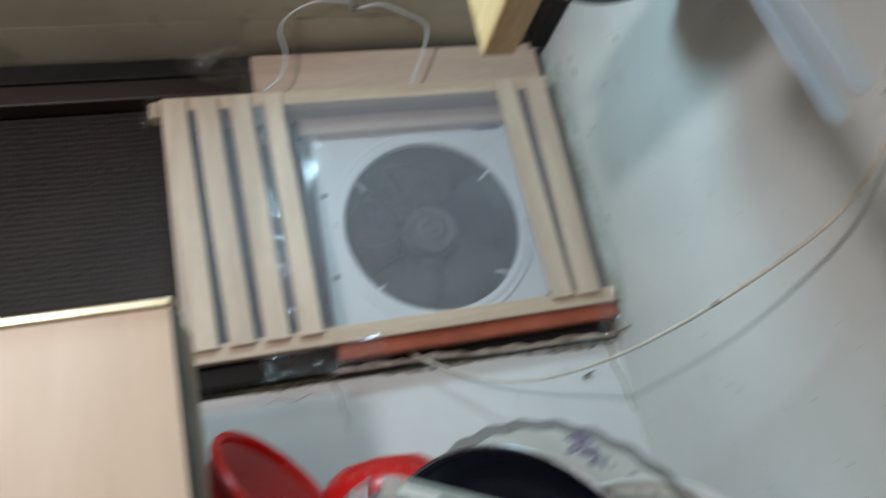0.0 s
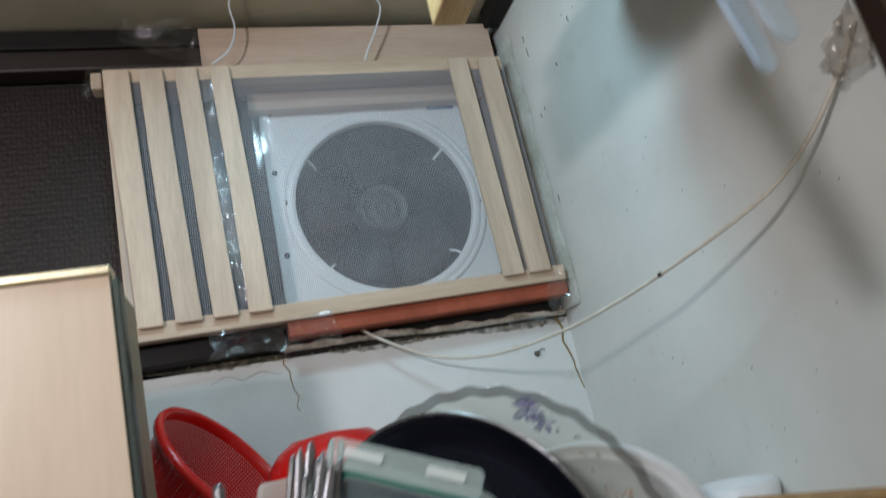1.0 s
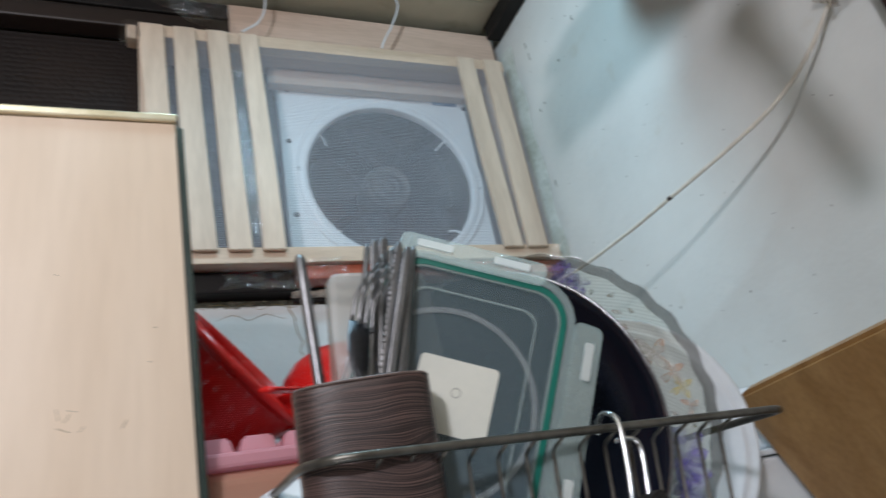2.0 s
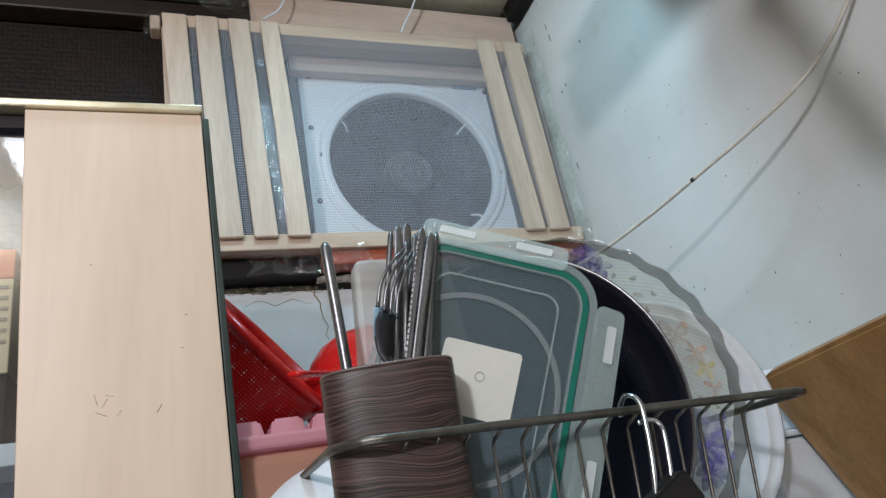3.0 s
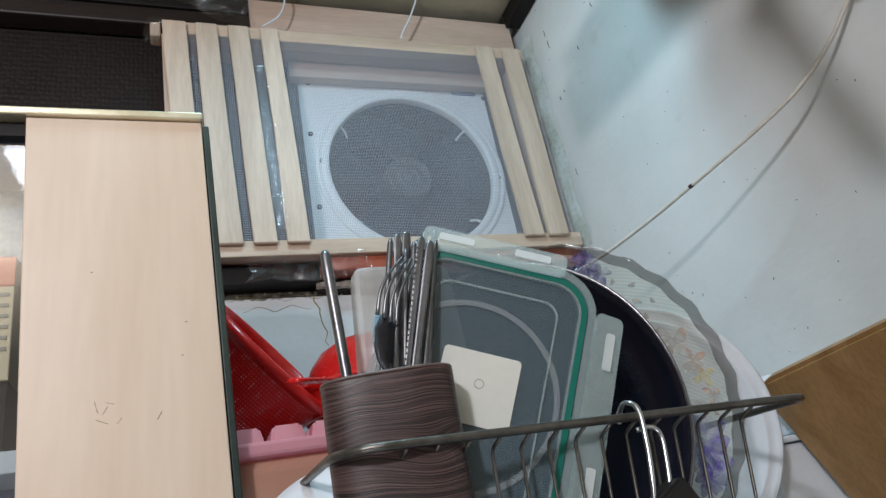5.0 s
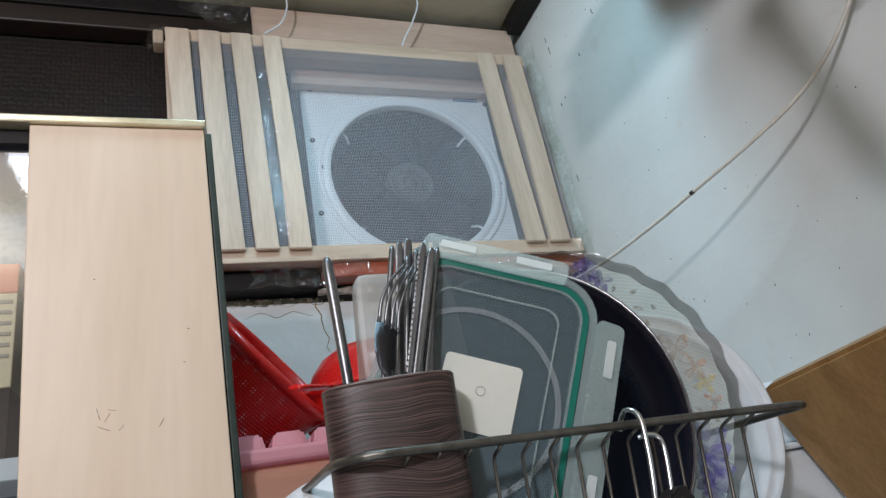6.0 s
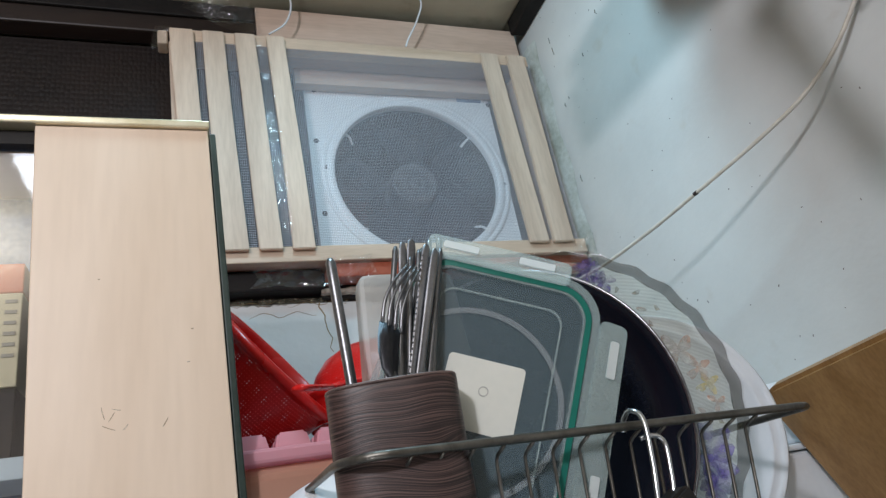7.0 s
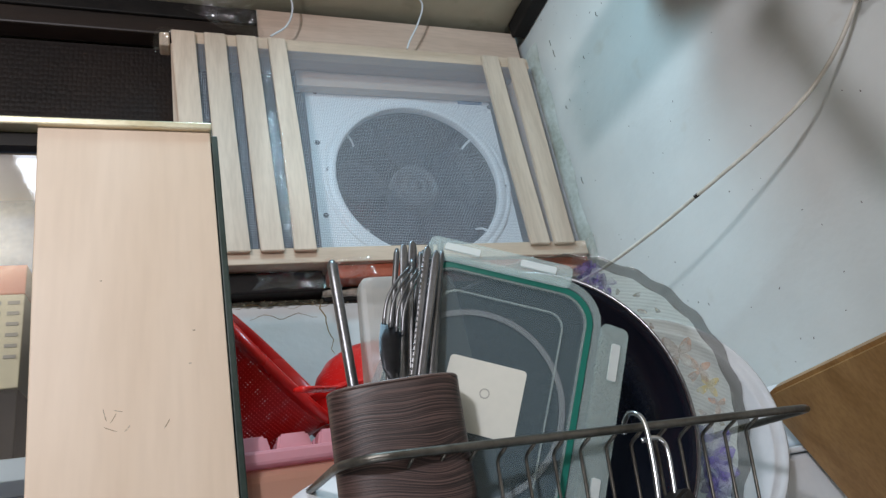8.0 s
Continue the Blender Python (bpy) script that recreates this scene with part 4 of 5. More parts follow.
# ---- pan, glass plate, white plates standing in the rack ----


def standing(at, yaw, lean_back):
    """A turned thing's axis laid level, its opening to the room."""
    return Matrix.Translation(at) @ Matrix.Rotation(radians(yaw), 4, "Z") @ Matrix.Rotation(radians(90 - lean_back), 4, "X")


pan = thing("frying_pan", (0.2726, -0.3199, COUNTER), "black non-stick frying pan standing on edge in the rack", "frying pan")
PM = standing((0.2806, -0.3199, 1.1789), -44.6, -3.1) @ Matrix.Diagonal((0.990, 0.990, 0.72, 1))
part("body", turned([(0.0005, -0.040), (0.105, -0.040), (0.122, -0.032), (0.138, -0.010), (0.1455, 0.0), (0.1478, 0.0), (0.1410, -0.012), (0.125, -0.035), (0.106, -0.0425), (0.0005, -0.0425)], 72, PM), M_BLACKPAN, pan, smooth=True)
part("rim", turned([(0.1452, 0.0002), (0.1462, 0.0014), (0.1478, 0.0012), (0.1482, -0.0008)], 72, PM), M_PANRIM, pan, "worn bright rim", smooth=True)

glass = thing("glass_plate", (0.3134, -0.3190, COUNTER), "scalloped glass serving plate with faded flower transfers", "plate")
GM = standing((0.3224, -0.3190, 1.1855), -40.3, -6.5) @ Matrix.Diagonal((1.088, 1.088, 1, 1))
part("dish", turned([(0.0005, -0.022), (0.082, -0.022), (0.095, -0.017), (0.108, -0.009), (0.124, -0.004), (0.1340, -0.0015)], 120, GM), M_FLORAL, glass, smooth=True)
part("edge", turned([(0.1335, -0.0018), (0.1360, -0.0008), (0.1395, 0.0008), (0.1414, 0.0012), (0.1420, -0.0008), (0.1395, -0.0022), (0.1360, -0.0034), (0.1337, -0.0036)], 144, GM, wave=30, wave_amp=0.009), see_through("smoked_glass_edge", (0.055, 0.053, 0.035), 0.60, rough=0.10), glass, "smoky scalloped rim", smooth=True)

# thin glossy ring added so the rim shows a narrow highlight
part("bead", turned([(0.1412, 0.0013), (0.1421, 0.0019), (0.1430, 0.0006), (0.1422, -0.0010)], 144, GM, wave=30, wave_amp=0.009), film_material("rim_glint_gloss", 0.10, 0.06, 0.0, 10), glass, "thin glossy ring added for the rim's glints", smooth=True)


def petal(m, long, wide, material, name="petal"):
    bm = bmesh.new()
    ring = []
    for i in range(16):
        a = 2 * math.pi * i / 16
        k = 1 + 0.12 * math.sin(3 * a + long * 900)
        ring.append(bm.verts.new((long * (0.5 + 0.5 * math.cos(a)) * k, wide * math.sin(a) * k * (0.75 + 0.25 * math.cos(a)), 0)))
    bm.faces.new(ring)
    bmesh.ops.transform(bm, matrix=m, verts=bm.verts)
    return part(name, bm, material, glass)


def on_plate(r, ang, lift=0.0012):
    """A place on the plate's front at radius r and clock angle, turned outward."""
    z = -0.022 if r < 0.082 else -0.022 + (r - 0.082) * (0.020 / 0.0485)
    tilt = 0 if r < 0.082 else 22
    return GM @ Matrix.Rotation(radians(ang), 4, "Z") @ Matrix.Translation((r, 0, z + lift)) @ Matrix.Rotation(radians(-tilt), 4, "Y")


for r, ang, n, size, mat_ in ((0.128, 63, 6, 0.014, M_PURPLE), (0.122, 57, 5, 0.011, M_PURPLE), (0.114, -24, 8, 0.024, M_PURPLE), (0.124, -34, 6, 0.014, M_PURPLE), (0.112, 17, 4, 0.017, M_RUST), (0.119, 8, 4, 0.011, M_RUST), (0.121, 2, 4, 0.010, M_YELLOW), (0.123, -5, 3, 0.008, M_RUST), (0.116, 120, 6, 0.016, M_PURPLE), (0.112, 160, 4, 0.016, M_RUST)):
    for k in range(n):
        petal(on_plate(r, ang, 0.0012 + 0.00015 * k) @ Matrix.Rotation(radians(360 / n * k + 17), 4, "Z"), size * (0.85 + 0.3 * ((k * 7) % 5) / 5), size * 0.36, mat_)
for r, ang, size in ((0.121, 56, 0.008), (0.117, 51, 0.006), (0.122, 45, 0.007), (0.114, 41, 0.008), (0.124, 36, 0.006), (0.112, 34, 0.006), (0.108, -6, 0.007), (0.122, -10, 0.006)):
    petal(on_plate(r, ang) @ Matrix.Rotation(radians(ang * 7), 4, "Z"), size, size * 0.35, M_LEAF if r > 0.116 else M_RUST, "leaf")

PLATE = [(0.0005, -0.016), (0.075, -0.016), (0.086, -0.012), (0.100, -0.005), (0.113, -0.0030), (0.1150, -0.0012), (0.1172, -0.0014), (0.1190, -0.0026), (0.1245, -0.0012), (0.128, 0.0), (0.1295, -0.001), (0.124, -0.004), (0.101, -0.009), (0.087, -0.017), (0.078, -0.0205), (0.0005, -0.0205)]
for i, (px, py, pz) in enumerate(((0.4065, -0.3215, 1.1538), (0.4190, -0.3070, 1.1538))):
    pl = thing("dinner_plate", (px, py, COUNTER), "white glazed dinner plate standing in the dish rack", "plate", "white plates in the rack")
    part("dish", turned(PLATE, 80, standing((px, py, pz), -27.2, -9) @ Matrix.Diagonal((0.930, 0.930, 1, 1))), M_CERAMIC, pl, smooth=True)

# ---- behind the rack: colanders, trays, bowls ----
tray = thing("pink_tray", (0.095, -0.2, 1.19), "pink translucent moulded tray upside down over a bowl", "tray")
part("base", box((0.046, -0.292, 1.1900), (0.150, -0.087, 1.2020), 0.003), M_PINK, tray)
for r in range(6):
    for c in range(3):
        x, y = 0.064 + c * 0.0335, -0.272 + r * 0.033
        bm = bmesh.new()
        lo = [bm.verts.new((x + a * 0.0145, y + b * 0.0145, 1.2021)) for a, b in ((-1, -1), (1, -1), (1, 1), (-1, 1))]
        hi = [bm.verts.new((x + a * 0.0115, y + b * 0.0115, 1.2145)) for a, b in ((-1, -1), (1, -1), (1, 1), (-1, 1))]
        bm.faces.new(hi)
        for i in range(4):
            bm.faces.new((lo[i], lo[(i + 1) % 4], hi[(i + 1) % 4], hi[i]))
        bmesh.ops.bevel(bm, geom=list(bm.edges), offset=0.002, segments=2, affect="EDGES")
        part("cup", bm, M_PINK, tray)

peach = thing("peach_tub", (0.095, -0.2, COUNTER), "peach translucent plastic tub under the pink tray", "tub")
part("body", box((0.050, -0.288, COUNTER + 0.001), (0.146, -0.091, 1.1895), 0.012, segments=4), M_PEACH, peach, smooth=False)

# big red colander lying tilted on the tray
CN = Vector((0.732, -0.320, 0.601)).normalized()
CM = Matrix.Translation((0.111, -0.1045, 1.322)) @ CN.to_track_quat("Z", "Y").to_matrix().to_4x4()
colander = thing("colander", (0.09, -0.105, 1.215), "red plastic pierced colander tipped on its side", "colander", "red plastic colanders")
part("basket", turned([(0.001, -0.096), (0.054, -0.095), (0.064, -0.090), (0.070, -0.078), (0.077, -0.046), (0.082, -0.022), (0.0855, -0.004)], 64, CM, uv=True), M_REDHOLES, colander, smooth=True)
part("rim", turned([(0.0845, -0.010), (0.0845, 0.002), (0.0870, 0.004), (0.0920, 0.003), (0.0935, -0.001), (0.0925, -0.006), (0.0885, -0.006), (0.0860, -0.010)], 64, CM), M_REDPLASTIC, colander, smooth=True)

stack_at = (0.2237, -0.118)
for i in range(4):
    z0 = COUNTER + 0.001 + i * 0.052
    r = 0.094 - 0.003 * i
    bowl = thing("bowl", (stack_at[0], stack_at[1], z0), "white plastic bowl stacked upside down", "bowl", "stacked white bowls")
    part("shell", turned([(r, 0.0), (r + 0.002, 0.003), (r * 0.96, 0.020), (r * 0.84, 0.040), (r * 0.62, 0.0515), (0.0005, 0.0515)], 48, Matrix.Translation((*stack_at, z0))), M_CERAMIC, bowl, smooth=True)

RM = Matrix.Translation((stack_at[0] + 0.003, stack_at[1] + 0.020, 1.2425))
red_bowl = thing("strainer_bowl", (stack_at[0], stack_at[1], 1.24), "red plastic strainer bowl turned upside down", "strainer", "red plastic colanders")
part("shell", turned([(0.082, 0.034), (0.080, 0.044), (0.074, 0.062), (0.062, 0.078), (0.045, 0.089), (0.0005, 0.094)], 56, RM, uv=True), M_REDHOLES, red_bowl, smooth=True)
part("rim", turned([(0.083, 0.004), (0.0835, 0.034), (0.0945, 0.036), (0.0950, 0.0335), (0.0845, 0.0315), (0.0840, 0.002)], 56, RM), M_REDPLASTIC, red_bowl, smooth=True)
part("handle", tube(smooth_path([(0.169, -0.165, 1.2785), (0.150, -0.215, 1.264), (0.134, -0.258, 1.2535), (0.105, -0.292, 1.2475)], 5), 0.0075, 10, flat=0.36), M_REDPLASTIC, red_bowl, smooth=True)

milky = thing("food_keeper", (0.1747, -0.404, COUNTER), "tall milky plastic food keeper standing behind the cutlery", "container")
ob_bm = bmesh.new()
rows = []
for f, z in ((1.0, COUNTER + 0.001), (1.0, COUNTER + 0.006), (0.90, 1.195), (0.80, 1.288), (0.77, 1.2945), (0.72, 1.297)):
    rows.append([ob_bm.verts.new((0.1747 + 0.0465 * f * a, -0.404 + 0.011 * f * b, z)) for a, b in rounded_rect(2, 2, 0.35, 4)])
for p, q in zip(rows, rows[1:]):
    for i in range(len(p)):
        ob_bm.faces.new((p[i], p[(i + 1) % len(p)], q[(i + 1) % len(p)], q[i]))
ob_bm.faces.new(rows[-1])
part("body", ob_bm, M_MILKY, milky, smooth=False)

# ---- beside the rack, against the side wall ----
tub = thing("white_tub", (0.58, -0.285, COUNTER), "white rectangular plastic tub beside the rack", "tub")
part("body", box((0.532, -0.328, COUNTER + 0.001), (0.628, -0.225, 1.1285), 0.006, segments=3), M_CERAMIC, tub)
part("lid", box((0.528, -0.331, 1.1290), (0.633, -0.221, 1.135), 0.002, segments=3), M_CERAMIC, tub)
mug = thing("mug", (0.600, -0.288, 1.1355), "white mug standing on a white tub", "mug")
part("cup", turned([(0.0005, 1.1355), (0.028, 1.1355), (0.033, 1.141), (0.038, 1.165), (0.0410, 1.196), (0.0395, 1.1968), (0.0375, 1.168), (0.031, 1.144), (0.0005, 1.140)], 40, Matrix.Translation((0.600, -0.288, 0))), M_CERAMIC, mug, smooth=True)

# chopping board leaning by the wall
BP2, BP1 = Vector((0.545, -0.530, 1.205)), Vector((0.552, -0.357, 1.192))
BE = (BP2 - BP1).normalized()
BD = Vector((0.42, -0.05, -0.89))
BD = (BD - BE * BD.dot(BE)).normalized()
BN = BE.cross(BD).normalized()
BW, BL = 0.205, 0.188
BC = BP2 - BE * (BW / 2) + BD * (BL / 2)
BM_ = Matrix(((BE.x, BN.x, -BD.x, BC.x), (BE.y, BN.y, -BD.y, BC.y), (BE.z, BN.z, -BD.z, BC.z), (0, 0, 0, 1)))
board = thing("chopping_board", (0.56, -0.52, COUNTER), "honey-brown wooden chopping board leaning against the dish rack", "chopping board")
part("plank", outline_slab(rounded_rect(BW, BL, 0.022, 8), -0.009, 0.009, BM_, 0.004), M_BOARD, board)
# black handle running down the board's outer edge
part("burn_mark", outline_slab(rounded_rect(0.085, 0.026, 0.011, 5), -0.0112, 0.0112, BM_ @ Matrix.Translation((BW / 2 - 0.004, 0, BL / 2 - 0.066)) @ Matrix.Rotation(radians(88), 4, "Y")), M_FRAME, board, "black handle along the board edge")

# framed board on the side wall
pin = thing("framed_board", (0.635, -0.75, 1.25), "beige board in a rounded dark brown frame on the wall", "board")
WB = Matrix.Translation((0.634, -0.768, 1.44)) @ Matrix.Rotation(radians(-90), 4, "Z")
part("frame", ring_slab(rounded_rect(0.38, 0.37, 0.022, 8), rounded_rect(0.345, 0.335, 0.010, 8), -0.010, 0.0095, WB), M_FRAME, pin)
part("face", outline_slab(rounded_rect(0.344, 0.334, 0.010, 8), -0.002, 0.008, WB), M_FELT, pin)

# ---- cable with tape, wire loop ----
cable = thing("cable", (0.5, -0.1, 1.40), "thin off-white cable drooping from the window to the wall", "cable")
part("sheath", tube(smooth_path([(0.303, 0.045, 1.480), (0.335, 0.030, 1.452), (0.400, 0.012, 1.414), (0.470, -0.040, 1.396), (0.520, -0.150, 1.396), (0.544, -0.250, 1.404), (0.559, -0.329, 1.414), (0.586, -0.410, 1.433), (0.606, -0.462, 1.452), (0.624, -0.500, 1.482), (0.634, -0.535, 1.518), (0.640, -0.560, 1.550)], 6), 0.0023, 8), M_VINYL, cable, smooth=True)
part("knot", tube([(0.5582, -0.3265, 1.4136), (0.559, -0.329, 1.4140), (0.5602, -0.3320, 1.4147)], 0.0025, 8), M_FRAME, cable, "dark taped joint")
M_TAPE = see_through("aged_clear_tape", (0.36, 0.31, 0.24), 0.60, rough=0.10, bump=0.4, scale=60)
tape = thing("tape", (0.635, -0.57, 1.54), "crumpled clear tape holding a cable to the wall", "tape")
part("patch", crinkled_sheet([(0.636, -0.519, 1.539), (0.630, -0.537, 1.508), (0.631, -0.573, 1.512), (0.637, -0.566, 1.574)], 6, 9, 0.008, 3), M_TAPE, tape)

wire = thing("hanging_wire", (0.27, -0.03, 1.90), "bent white wire from the box to a ceiling nail", "wire")
part("strand", tube(smooth_path([(0.151, 0.000, 1.898), (0.178, -0.004, 1.920), (0.190, -0.008, 1.955), (0.186, -0.022, 1.990), (0.205, -0.050, 2.000), (0.245, -0.074, 2.001), (0.290, -0.068, 2.002), (0.302, -0.056, 2.0005), (0.340, -0.063, 2.001), (0.378, -0.044, 2.000), (0.422, -0.014, 1.994), (0.412, -0.004, 1.955), (0.391, 0.000, 1.915), (0.384, 0.002, 1.898)], 6), 0.0017, 7), M_CERAMIC, wire, smooth=True)
for nx, ny in ((0.299, -0.057), (-0.029, -0.132), (-0.016, -0.118)):
    nail = thing("nail", (nx, ny, 2.0), "rusty nail head in the ceiling", "nail", "ceiling nails")
    part("head", tube([(nx, ny, 2.0058), (nx + 0.003, ny - 0.004, 1.996), (nx + 0.006, ny - 0.006, 1.994)], 0.002, 6), M_FRAME, nail)

# loose film round the fan box
for i, (cs, nx, ny, amp) in enumerate((
    ([(0.02, 0.022, 1.955), (0.140, 0.026, 1.905), (0.145, 0.020, 1.992), (0.03, 0.020, 1.996)], 8, 5, 0.007),
    ([(-0.024, 0.000, 1.850), (0.000, -0.004, 1.852), (0.004, -0.004, 1.898), (-0.020, 0.002, 1.900)], 3, 4, 0.005),
    ([(0.10, 0.010, 1.462), (0.270, 0.012, 1.458), (0.265, -0.002, 1.500), (0.11, 0.000, 1.498)], 10, 4, 0.008),
    ([(0.585, 0.000, 1.445), (0.640, 0.006, 1.450), (0.640, -0.010, 1.520), (0.600, -0.008, 1.505)], 4, 4, 0.008),
    ([(0.612, -0.002, 1.84), (0.634, 0.004, 1.84), (0.632, 0.004, 1.895), (0.608, -0.004, 1.895)], 3, 4, 0.004),
    ([(0.1445, -0.0055, 1.53), (0.1585, -0.0055, 1.53), (0.1480, -0.0055, 1.885), (0.1290, -0.0055, 1.885)], 2, 16, 0.003),
)):
    film = thing("clear_film", cs[0], "crumpled clear plastic film taped round the box", "plastic film", "loose plastic film")
    part("sheet", crinkled_sheet(cs, nx, ny, amp, 20 + i), M_CRINKLE, film)
stretched = part("film", box((0.194, -0.0052, 1.512), (0.530, -0.0046, 1.893)), M_FILM, fanbox, "clear film stretched over the screen")
stretched.visible_shadow = False

# broken plaster along the window's foot, cracks
rnd = random.Random(8)
lump = bmesh.new()
n = 90
rows = []
for i in range(n + 1):
    x = 0.197 + (0.636 - 0.197) * i / n
    h = 0.0045 + 0.0030 * math.sin(x * 31) ** 2 + 0.0022 * math.sin(x * 73 + 2) ** 2 + 0.0012 * rnd.random()
    y = 0.040 + 0.003 * math.sin(x * 51) + 0.0010 * rnd.random()
    z0 = sill_z(x) + 0.001 + 0.0015 * math.sin(x * 24)
    rows.append([lump.verts.new(p) for p in ((x, 0.050, z0 - 0.001 * rnd.random()), (x, y + 0.003, z0 + 0.0008 * rnd.random()), (x, y, z0 + h * 0.5), (x, y + 0.003, z0 + h), (x, 0.050, z0 + h + 0.001))])
for p, q in zip(rows, rows[1:]):
    for k in range(4):
        lump.faces.new((p[k], q[k], q[k + 1], p[k + 1]))
bmesh.ops.recalc_face_normals(lump, faces=lump.faces)
tagged(part("trim_plaster", lump, M_BROKEN), "ragged broken plaster along the window foot", "plaster", kind="structure")
M_MOULD = transfer("black_mould", (0.05, 0.045, 0.03), (0.30, 0.28, 0.20))
mould = bmesh.new()
rows = []
for i in range(121):
    x = 0.01 + 0.630 * i / 120
    z = sill_z(x)
    rows.append((mould.verts.new((x, 0.0594, z - 0.0005)), mould.verts.new((x, 0.0594, z - 0.004 - 0.004 * rnd.random() - 0.006 * math.sin(x * 14) ** 2))))
for p, q in zip(rows, rows[1:]):
    mould.faces.new((p[0], p[1], q[1], q[0]))
tagged(part("trim_mould", mould, M_MOULD), "dark mould stain along the top of the plaster", "stain", kind="structure")
M_CRACK = mottled("rusty_crack", (0.13, 0.08, 0.025), (0.38, 0.27, 0.09), scale=60, rough=0.8)
for x0, z0, z1, seed in ((0.196, 1.454, 1.378, 1), (0.622, 1.452, 1.330, 2)):
    rc = random.Random(seed)
    pts, x = [], x0
    for i in range(12):
        pts.append((x, 0.0598, z0 + (z1 - z0) * i / 11))
        x += rc.uniform(-0.003, 0.0055)
    ck = thing("wall_crack", pts[-1], "rust-stained crack running down the plaster", "crack", kind="structure")
    part("stain", tube(pts, 0.0011 if seed == 1 else 0.0024, 5, flat=0.5, taper=lambda t: 1.0 - 0.6 * t), M_CRACK, ck)

for x0, x1, zc, seed in ((0.070, 0.145, 1.456, 3), (0.150, 0.235, 1.453, 4), (0.095, 0.190, 1.438, 5)):
    rc = random.Random(seed)
    pts = [(x0 + (x1 - x0) * i / 14, 0.0598, zc + 0.0035 * math.sin(i * 0.9 + seed) + rc.uniform(-0.001, 0.001)) for i in range(15)]
    ck = thing("wall_crack", pts[0], "thin dark crack running along the plaster", "crack", kind="structure")
    part("stain", tube(pts, 0.0006, 5, flat=0.5, taper=lambda t: 0.5 + 0.8 * math.sin(t * 3.1)), M_CRACK, ck)
ck = thing("ceiling_crack", (0.281, -0.172, 2.005), "brown stained crack across the painted ceiling", "crack", kind="structure")
part("stain", tube(smooth_path([(0.20, -0.200, 2.0058), (0.281, -0.172, 2.0058), (0.330, -0.160, 2.0058), (0.390, -0.137, 2.0058), (0.460, -0.112, 2.0058)], 5), 0.0028, 6, flat=0.3, taper=lambda t: 0.6 + 0.5 * math.sin(t * 9) ** 2), M_CRACK, ck)
M_MARK = mottled("dark_wall_mark", (0.06, 0.06, 0.045), (0.16, 0.15, 0.12), scale=80, rough=0.8)
for my, mz, ml, lean_ in ((-0.046, 1.871, 0.016, 0.001), (-0.043, 1.897, 0.012, -0.001), (-0.036, 1.760, 0.007, 0.002), (-0.051, 1.764, 0.005, 0.001), (-0.019, 1.621, 0.013, 0.001), (-0.181, 1.836, 0.010, 0.003), (-0.120, 1.800, 0.006, 0.002)):
    mk = thing("wall_scratch", (WX, my, mz), "short dark scratch in the white wall paint", "scratch", kind="structure")
    part("groove", tube([(WX - 0.0003, my, mz - ml / 2), (WX - 0.0004, my + lean_, mz), (WX - 0.0003, my + lean_ * 0.5, mz + ml / 2)], 0.0009, 5, flat=0.6), M_MARK, mk)
plug = thing("wall_plug", (0.578, WY, 1.396), "dark broken plug stuck in the plaster", "plug")
part("stub", turned([(0.0005, 0.006), (0.003, 0.0055), (0.0042, 0.002), (0.0045, -0.001)], 14, Matrix.Translation((0.578, WY, 1.396)) @ Matrix.Rotation(radians(90), 4, "X")), M_MARK, plug)
part("wire_end", tube([(0.580, WY - 0.003, 1.398), (0.586, WY - 0.007, 1.402), (0.590, WY - 0.005, 1.400)], 0.0010, 6), M_FRAME, plug)

# ---- overhead shelf on beams ----
beam1 = thing("beam", (0.367, -0.9, 1.672), "orange pine beam carrying the overhead shelf", "beam", "shelf beams")
part("timber", box((0.349, -1.05, 1.672), (0.383, -0.393, 1.748), 0.003), M_BEAM, beam1)
beam2 = thing("beam", (0.612, -0.9, 1.63), "orange pine beam along the side wall", "beam", "shelf beams")
part("timber", box((0.606, -1.05, 1.634), (0.641, -0.548, 1.748), 0.003), M_BEAM, beam2)
SHELF = Matrix.Translation((0.372, -0.352, 0)) @ Matrix.Rotation(radians(-21), 4, "Z")
for d0, d1, x0, x1 in ((-0.072, 0.0, 0.012, 0.262), (-0.170, -0.078, 0.052, 0.226)):
    pk = thing("shelf_plank", SHELF @ Vector((x0, d0, 1.7488)), "brown wooden plank of the overhead shelf", "plank", "shelf planks")
    plank = box((x0, d0, 1.7488), (x1, d1, 1.7640), 0.002)
    bmesh.ops.transform(plank, matrix=SHELF, verts=plank.verts)
    part("timber", plank, M_PLANK, pk)
dark = thing("wok", (0.527, -0.432, 1.765), "dark metal wok lying on the overhead shelf", "wok")
part("body", turned([(0.0005, 1.7645), (0.070, 1.7645), (0.090, 1.768), (0.099, 1.778), (0.104, 1.796), (0.106, 1.812), (0.104, 1.812), (0.096, 1.780), (0.086, 1.771), (0.0005, 1.769)], 56, Matrix.Translation((0.527, -0.432, 0))), M_BLACKPAN, dark, smooth=True)
pot = thing("orange_bowl", (0.365, -0.452, 1.7645), "small orange plastic bowl on the overhead shelf", "bowl")
part("body", turned([(0.0005, 1.7645), (0.022, 1.7645), (0.032, 1.776), (0.036, 1.800), (0.034, 1.800), (0.0005, 1.770)], 40, Matrix.Translation((0.365, -0.450, 0))), M_ORANGE, pot, smooth=True)

# tongs hanging from the beam
tongs = thing("tongs", (0.345, -0.72, 1.42), "brushed steel kitchen tongs hanging from the beam", "tongs")


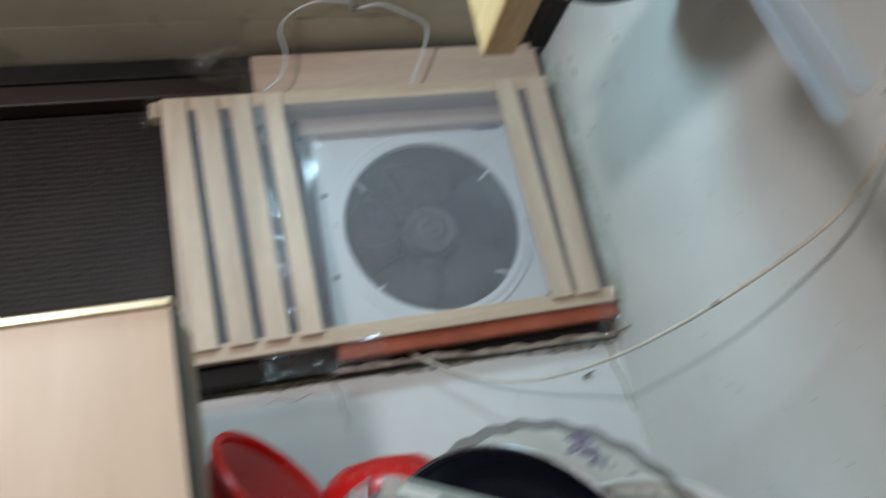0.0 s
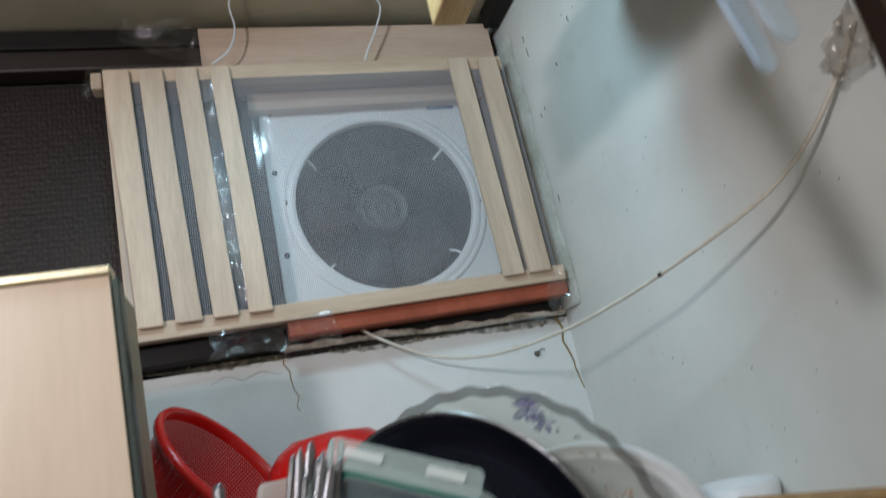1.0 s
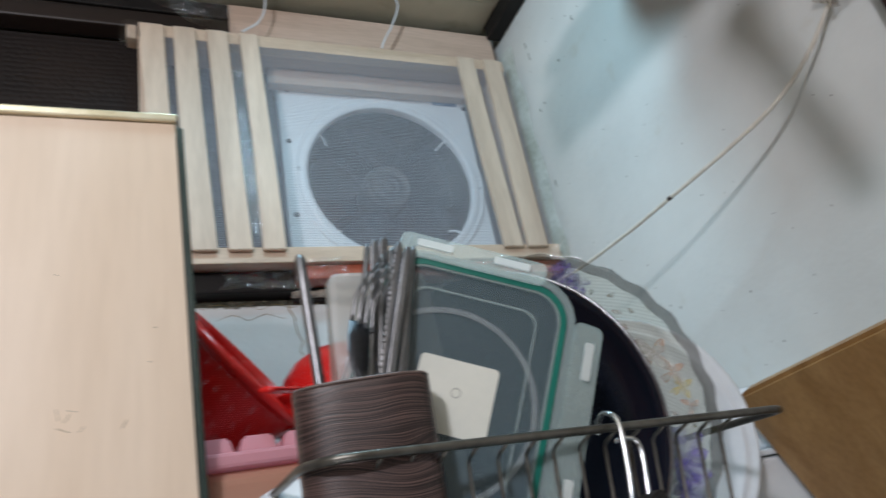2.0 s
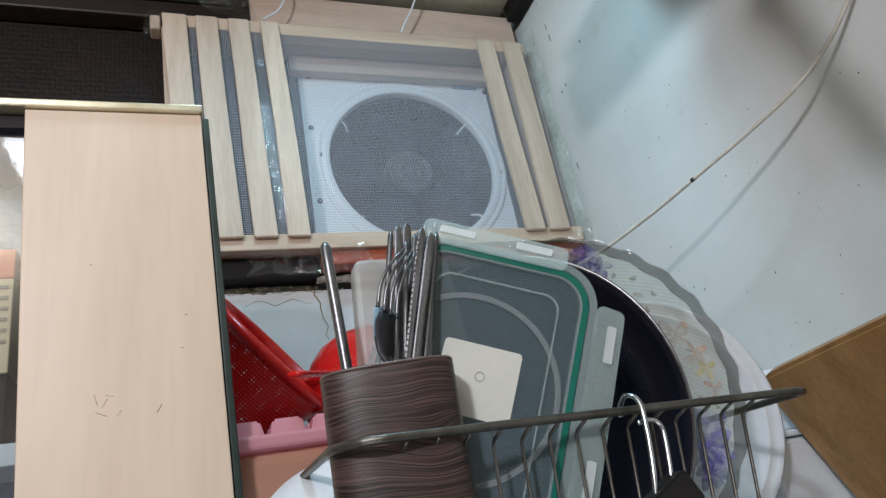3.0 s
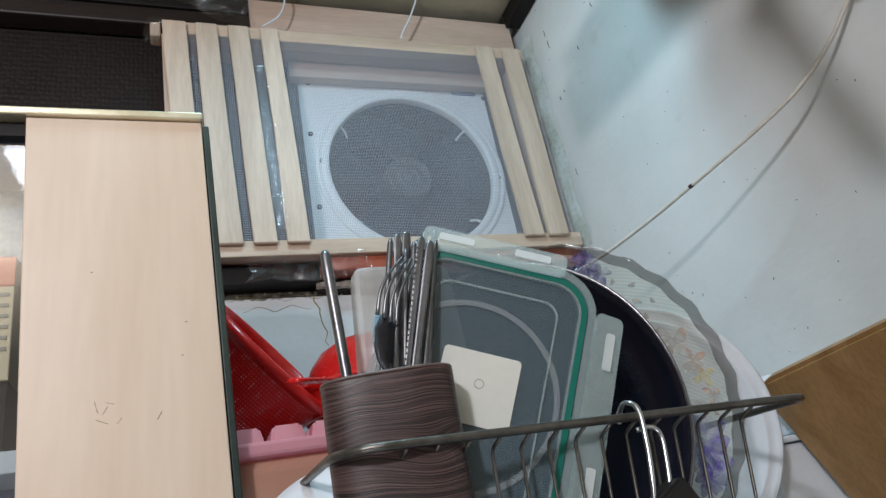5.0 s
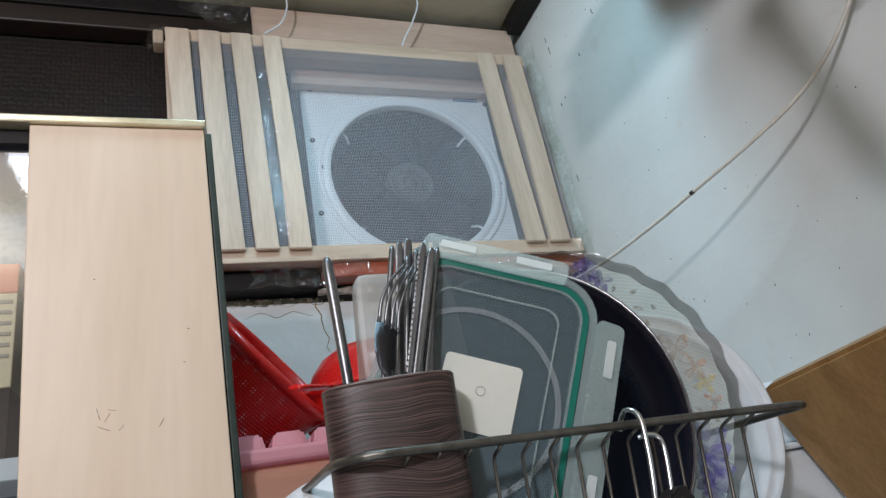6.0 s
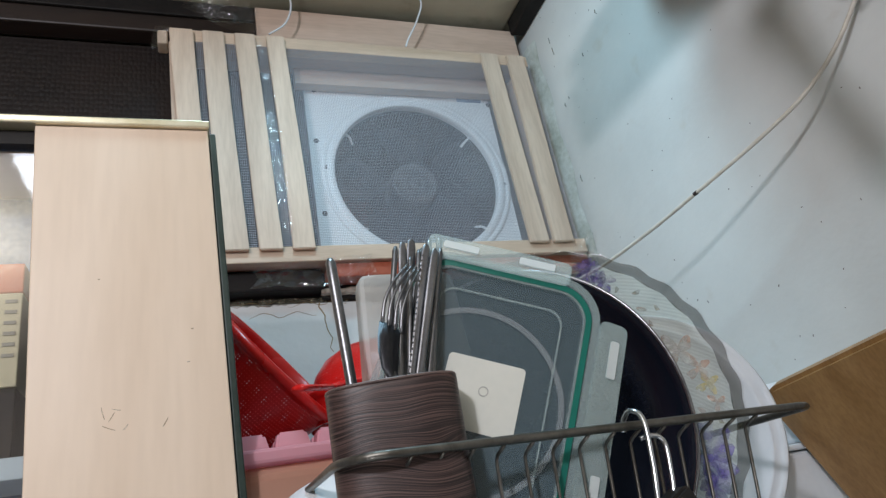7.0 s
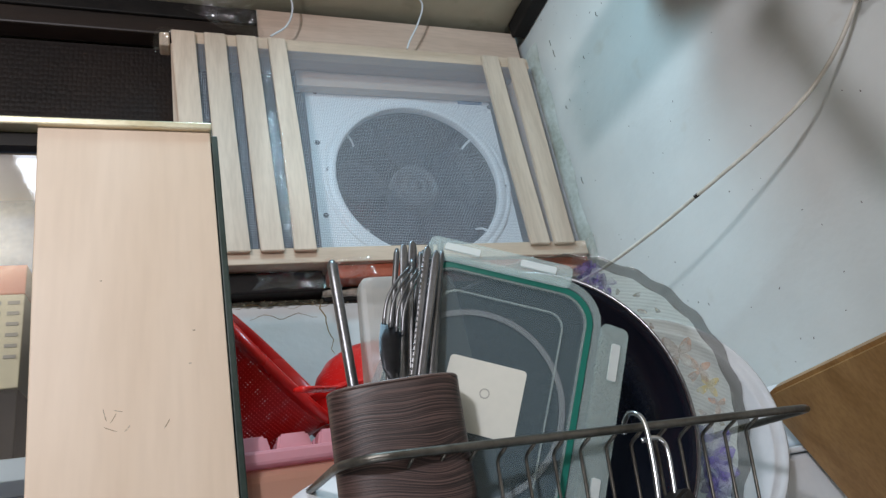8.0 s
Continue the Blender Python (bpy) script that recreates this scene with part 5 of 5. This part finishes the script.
def strip(top_l, top_r, low_l, low_r, y_at, notch=None, steps=9):
    """Flat tapering steel strip with a rounded tip and an optional round notch in its edge."""
    tl, tr, ll, lr = (Vector((x, 0, z)) for x, z in (top_l, top_r, low_l, low_r))
    run = [tl, tr]
    if notch:
        at, size = notch
        edge = (lr - tr).normalized()
        mid = tr + edge * at
        side = Vector((-edge.z, 0, edge.x))
        if side.x > 0:
            side = -side
        run += [mid - edge * size * math.cos(math.pi * k / 6) + side * size * 0.9 * math.sin(math.pi * k / 6) for k in range(7)]
    c, half = (ll + lr) / 2, (lr - ll) / 2
    down = Vector((half.z, 0, -half.x))
    run += [c + half * math.cos(math.pi * k / steps) + down * 1.15 * math.sin(math.pi * k / steps) for k in range(steps + 1)]
    return outline_slab([(p.x, p.z) for p in run], y_at, y_at + 0.0014, None, 0.0004)


part("arm", strip((0.310, 1.60), (0.3445, 1.60), (0.3595, 1.4305), (0.3735, 1.4325), -0.7235, (0.075, 0.0075)), M_TONGS, tongs)
part("arm", strip((0.322, 1.60), (0.350, 1.60), (0.3600, 1.4240), (0.3715, 1.4245), -0.7100), M_TONGS, tongs)
part("head", box((0.316, -0.730, 1.598), (0.346, -0.700, 1.640), 0.006, segments=3), M_TONGS, tongs)
part("hanger", tube(smooth_path([(0.331, -0.715, 1.638), (0.331, -0.715, 1.668), (0.3445, -0.715, 1.700)], 4), 0.0018, 6), M_CHROME, tongs)

M_SCUFF = transfer("brown_scuff", (0.40, 0.28, 0.17), (0.56, 0.42, 0.29))
for sx, sz, sl, sw, tilt in ((-0.040, 1.238, 0.009, 0.0005, 75), (-0.036, 1.227, 0.009, 0.0005, 25), (-0.034, 1.235, 0.007, 0.0005, -60), (-0.031, 1.240, 0.006, 0.0004, 15), (-0.0245, 1.2265, 0.005, 0.0008, -50), (0.0025, 1.227, 0.007, 0.0006, -60), (0.0230, 1.299, 0.002, 0.0008, 0), (0.0195, 1.272, 0.002, 0.0007, 0), (-0.045, 1.345, 0.0015, 0.0006, 0)):
    bm = bmesh.new()
    ring = [bm.verts.new((sl * 0.5 * math.cos(a) * (1 + 0.3 * math.sin(3 * a)), 0, sw * math.sin(a) * (1 + 0.4 * math.cos(2 * a)))) for a in [i * math.pi / 8 for i in range(16)]]
    bm.faces.new(ring)
    bmesh.ops.transform(bm, matrix=Matrix.Translation((sx, -0.3124, sz)) @ Matrix.Rotation(radians(tilt), 4, "Y"), verts=bm.verts)
    part("scuff", bm, M_SCUFF, cab, "small brown scuff")

M_SEAL = mottled("dirty_sealant", (0.40, 0.43, 0.37), (0.68, 0.72, 0.69), scale=16, rough=0.7, bump=0.6, grain=120)
rs = random.Random(5)
rag = bmesh.new()
rows = []
for i in range(61):
    z = 1.455 + (1.935 - 1.455) * i / 60
    a = 0.003 - 0.0015 * rs.random() - 0.007 * math.sin(i * 0.17 + 0.4) ** 2
    rows.append([rag.verts.new(p) for p in ((WX - 0.0008, a, z), (WX - 0.0016 - 0.0015 * rs.random(), a + 0.006, z), (WX - 0.003 - 0.003 * rs.random(), 0.022, z), (WX - 0.004, 0.055, z))])
for p, q in zip(rows, rows[1:]):
    for k in range(3):
        rag.faces.new((p[k], q[k], q[k + 1], p[k + 1]))
bmesh.ops.recalc_face_normals(rag, faces=rag.faces)
seal = part("trim_sealant", rag, M_SEAL, smooth=True)
tagged(seal, "dirty grey-green sealant smeared beside the fan box", "sealant", kind="structure")

SN = Vector((-0.50, -0.42, 0.76)).normalized()
for i in range(4):
    at = Vector((0.117, -0.338, 1.110)) + SN * (0.013 * i)
    sc = thing("saucer", (at.x, at.y, COUNTER), "small white saucer leaning in a stack", "saucer", "small white saucers")
    part("dish", turned([(0.0005, -0.010), (0.026, -0.010), (0.034, -0.006), (0.050 - 0.002 * i, 0.002), (0.0512 - 0.002 * i, 0.001), (0.036, -0.0085), (0.027, -0.0125), (0.0005, -0.0125)], 48, Matrix.Translation(at) @ (-SN).to_track_quat("Z", "Y").to_matrix().to_4x4()), M_CERAMIC, sc, smooth=True)
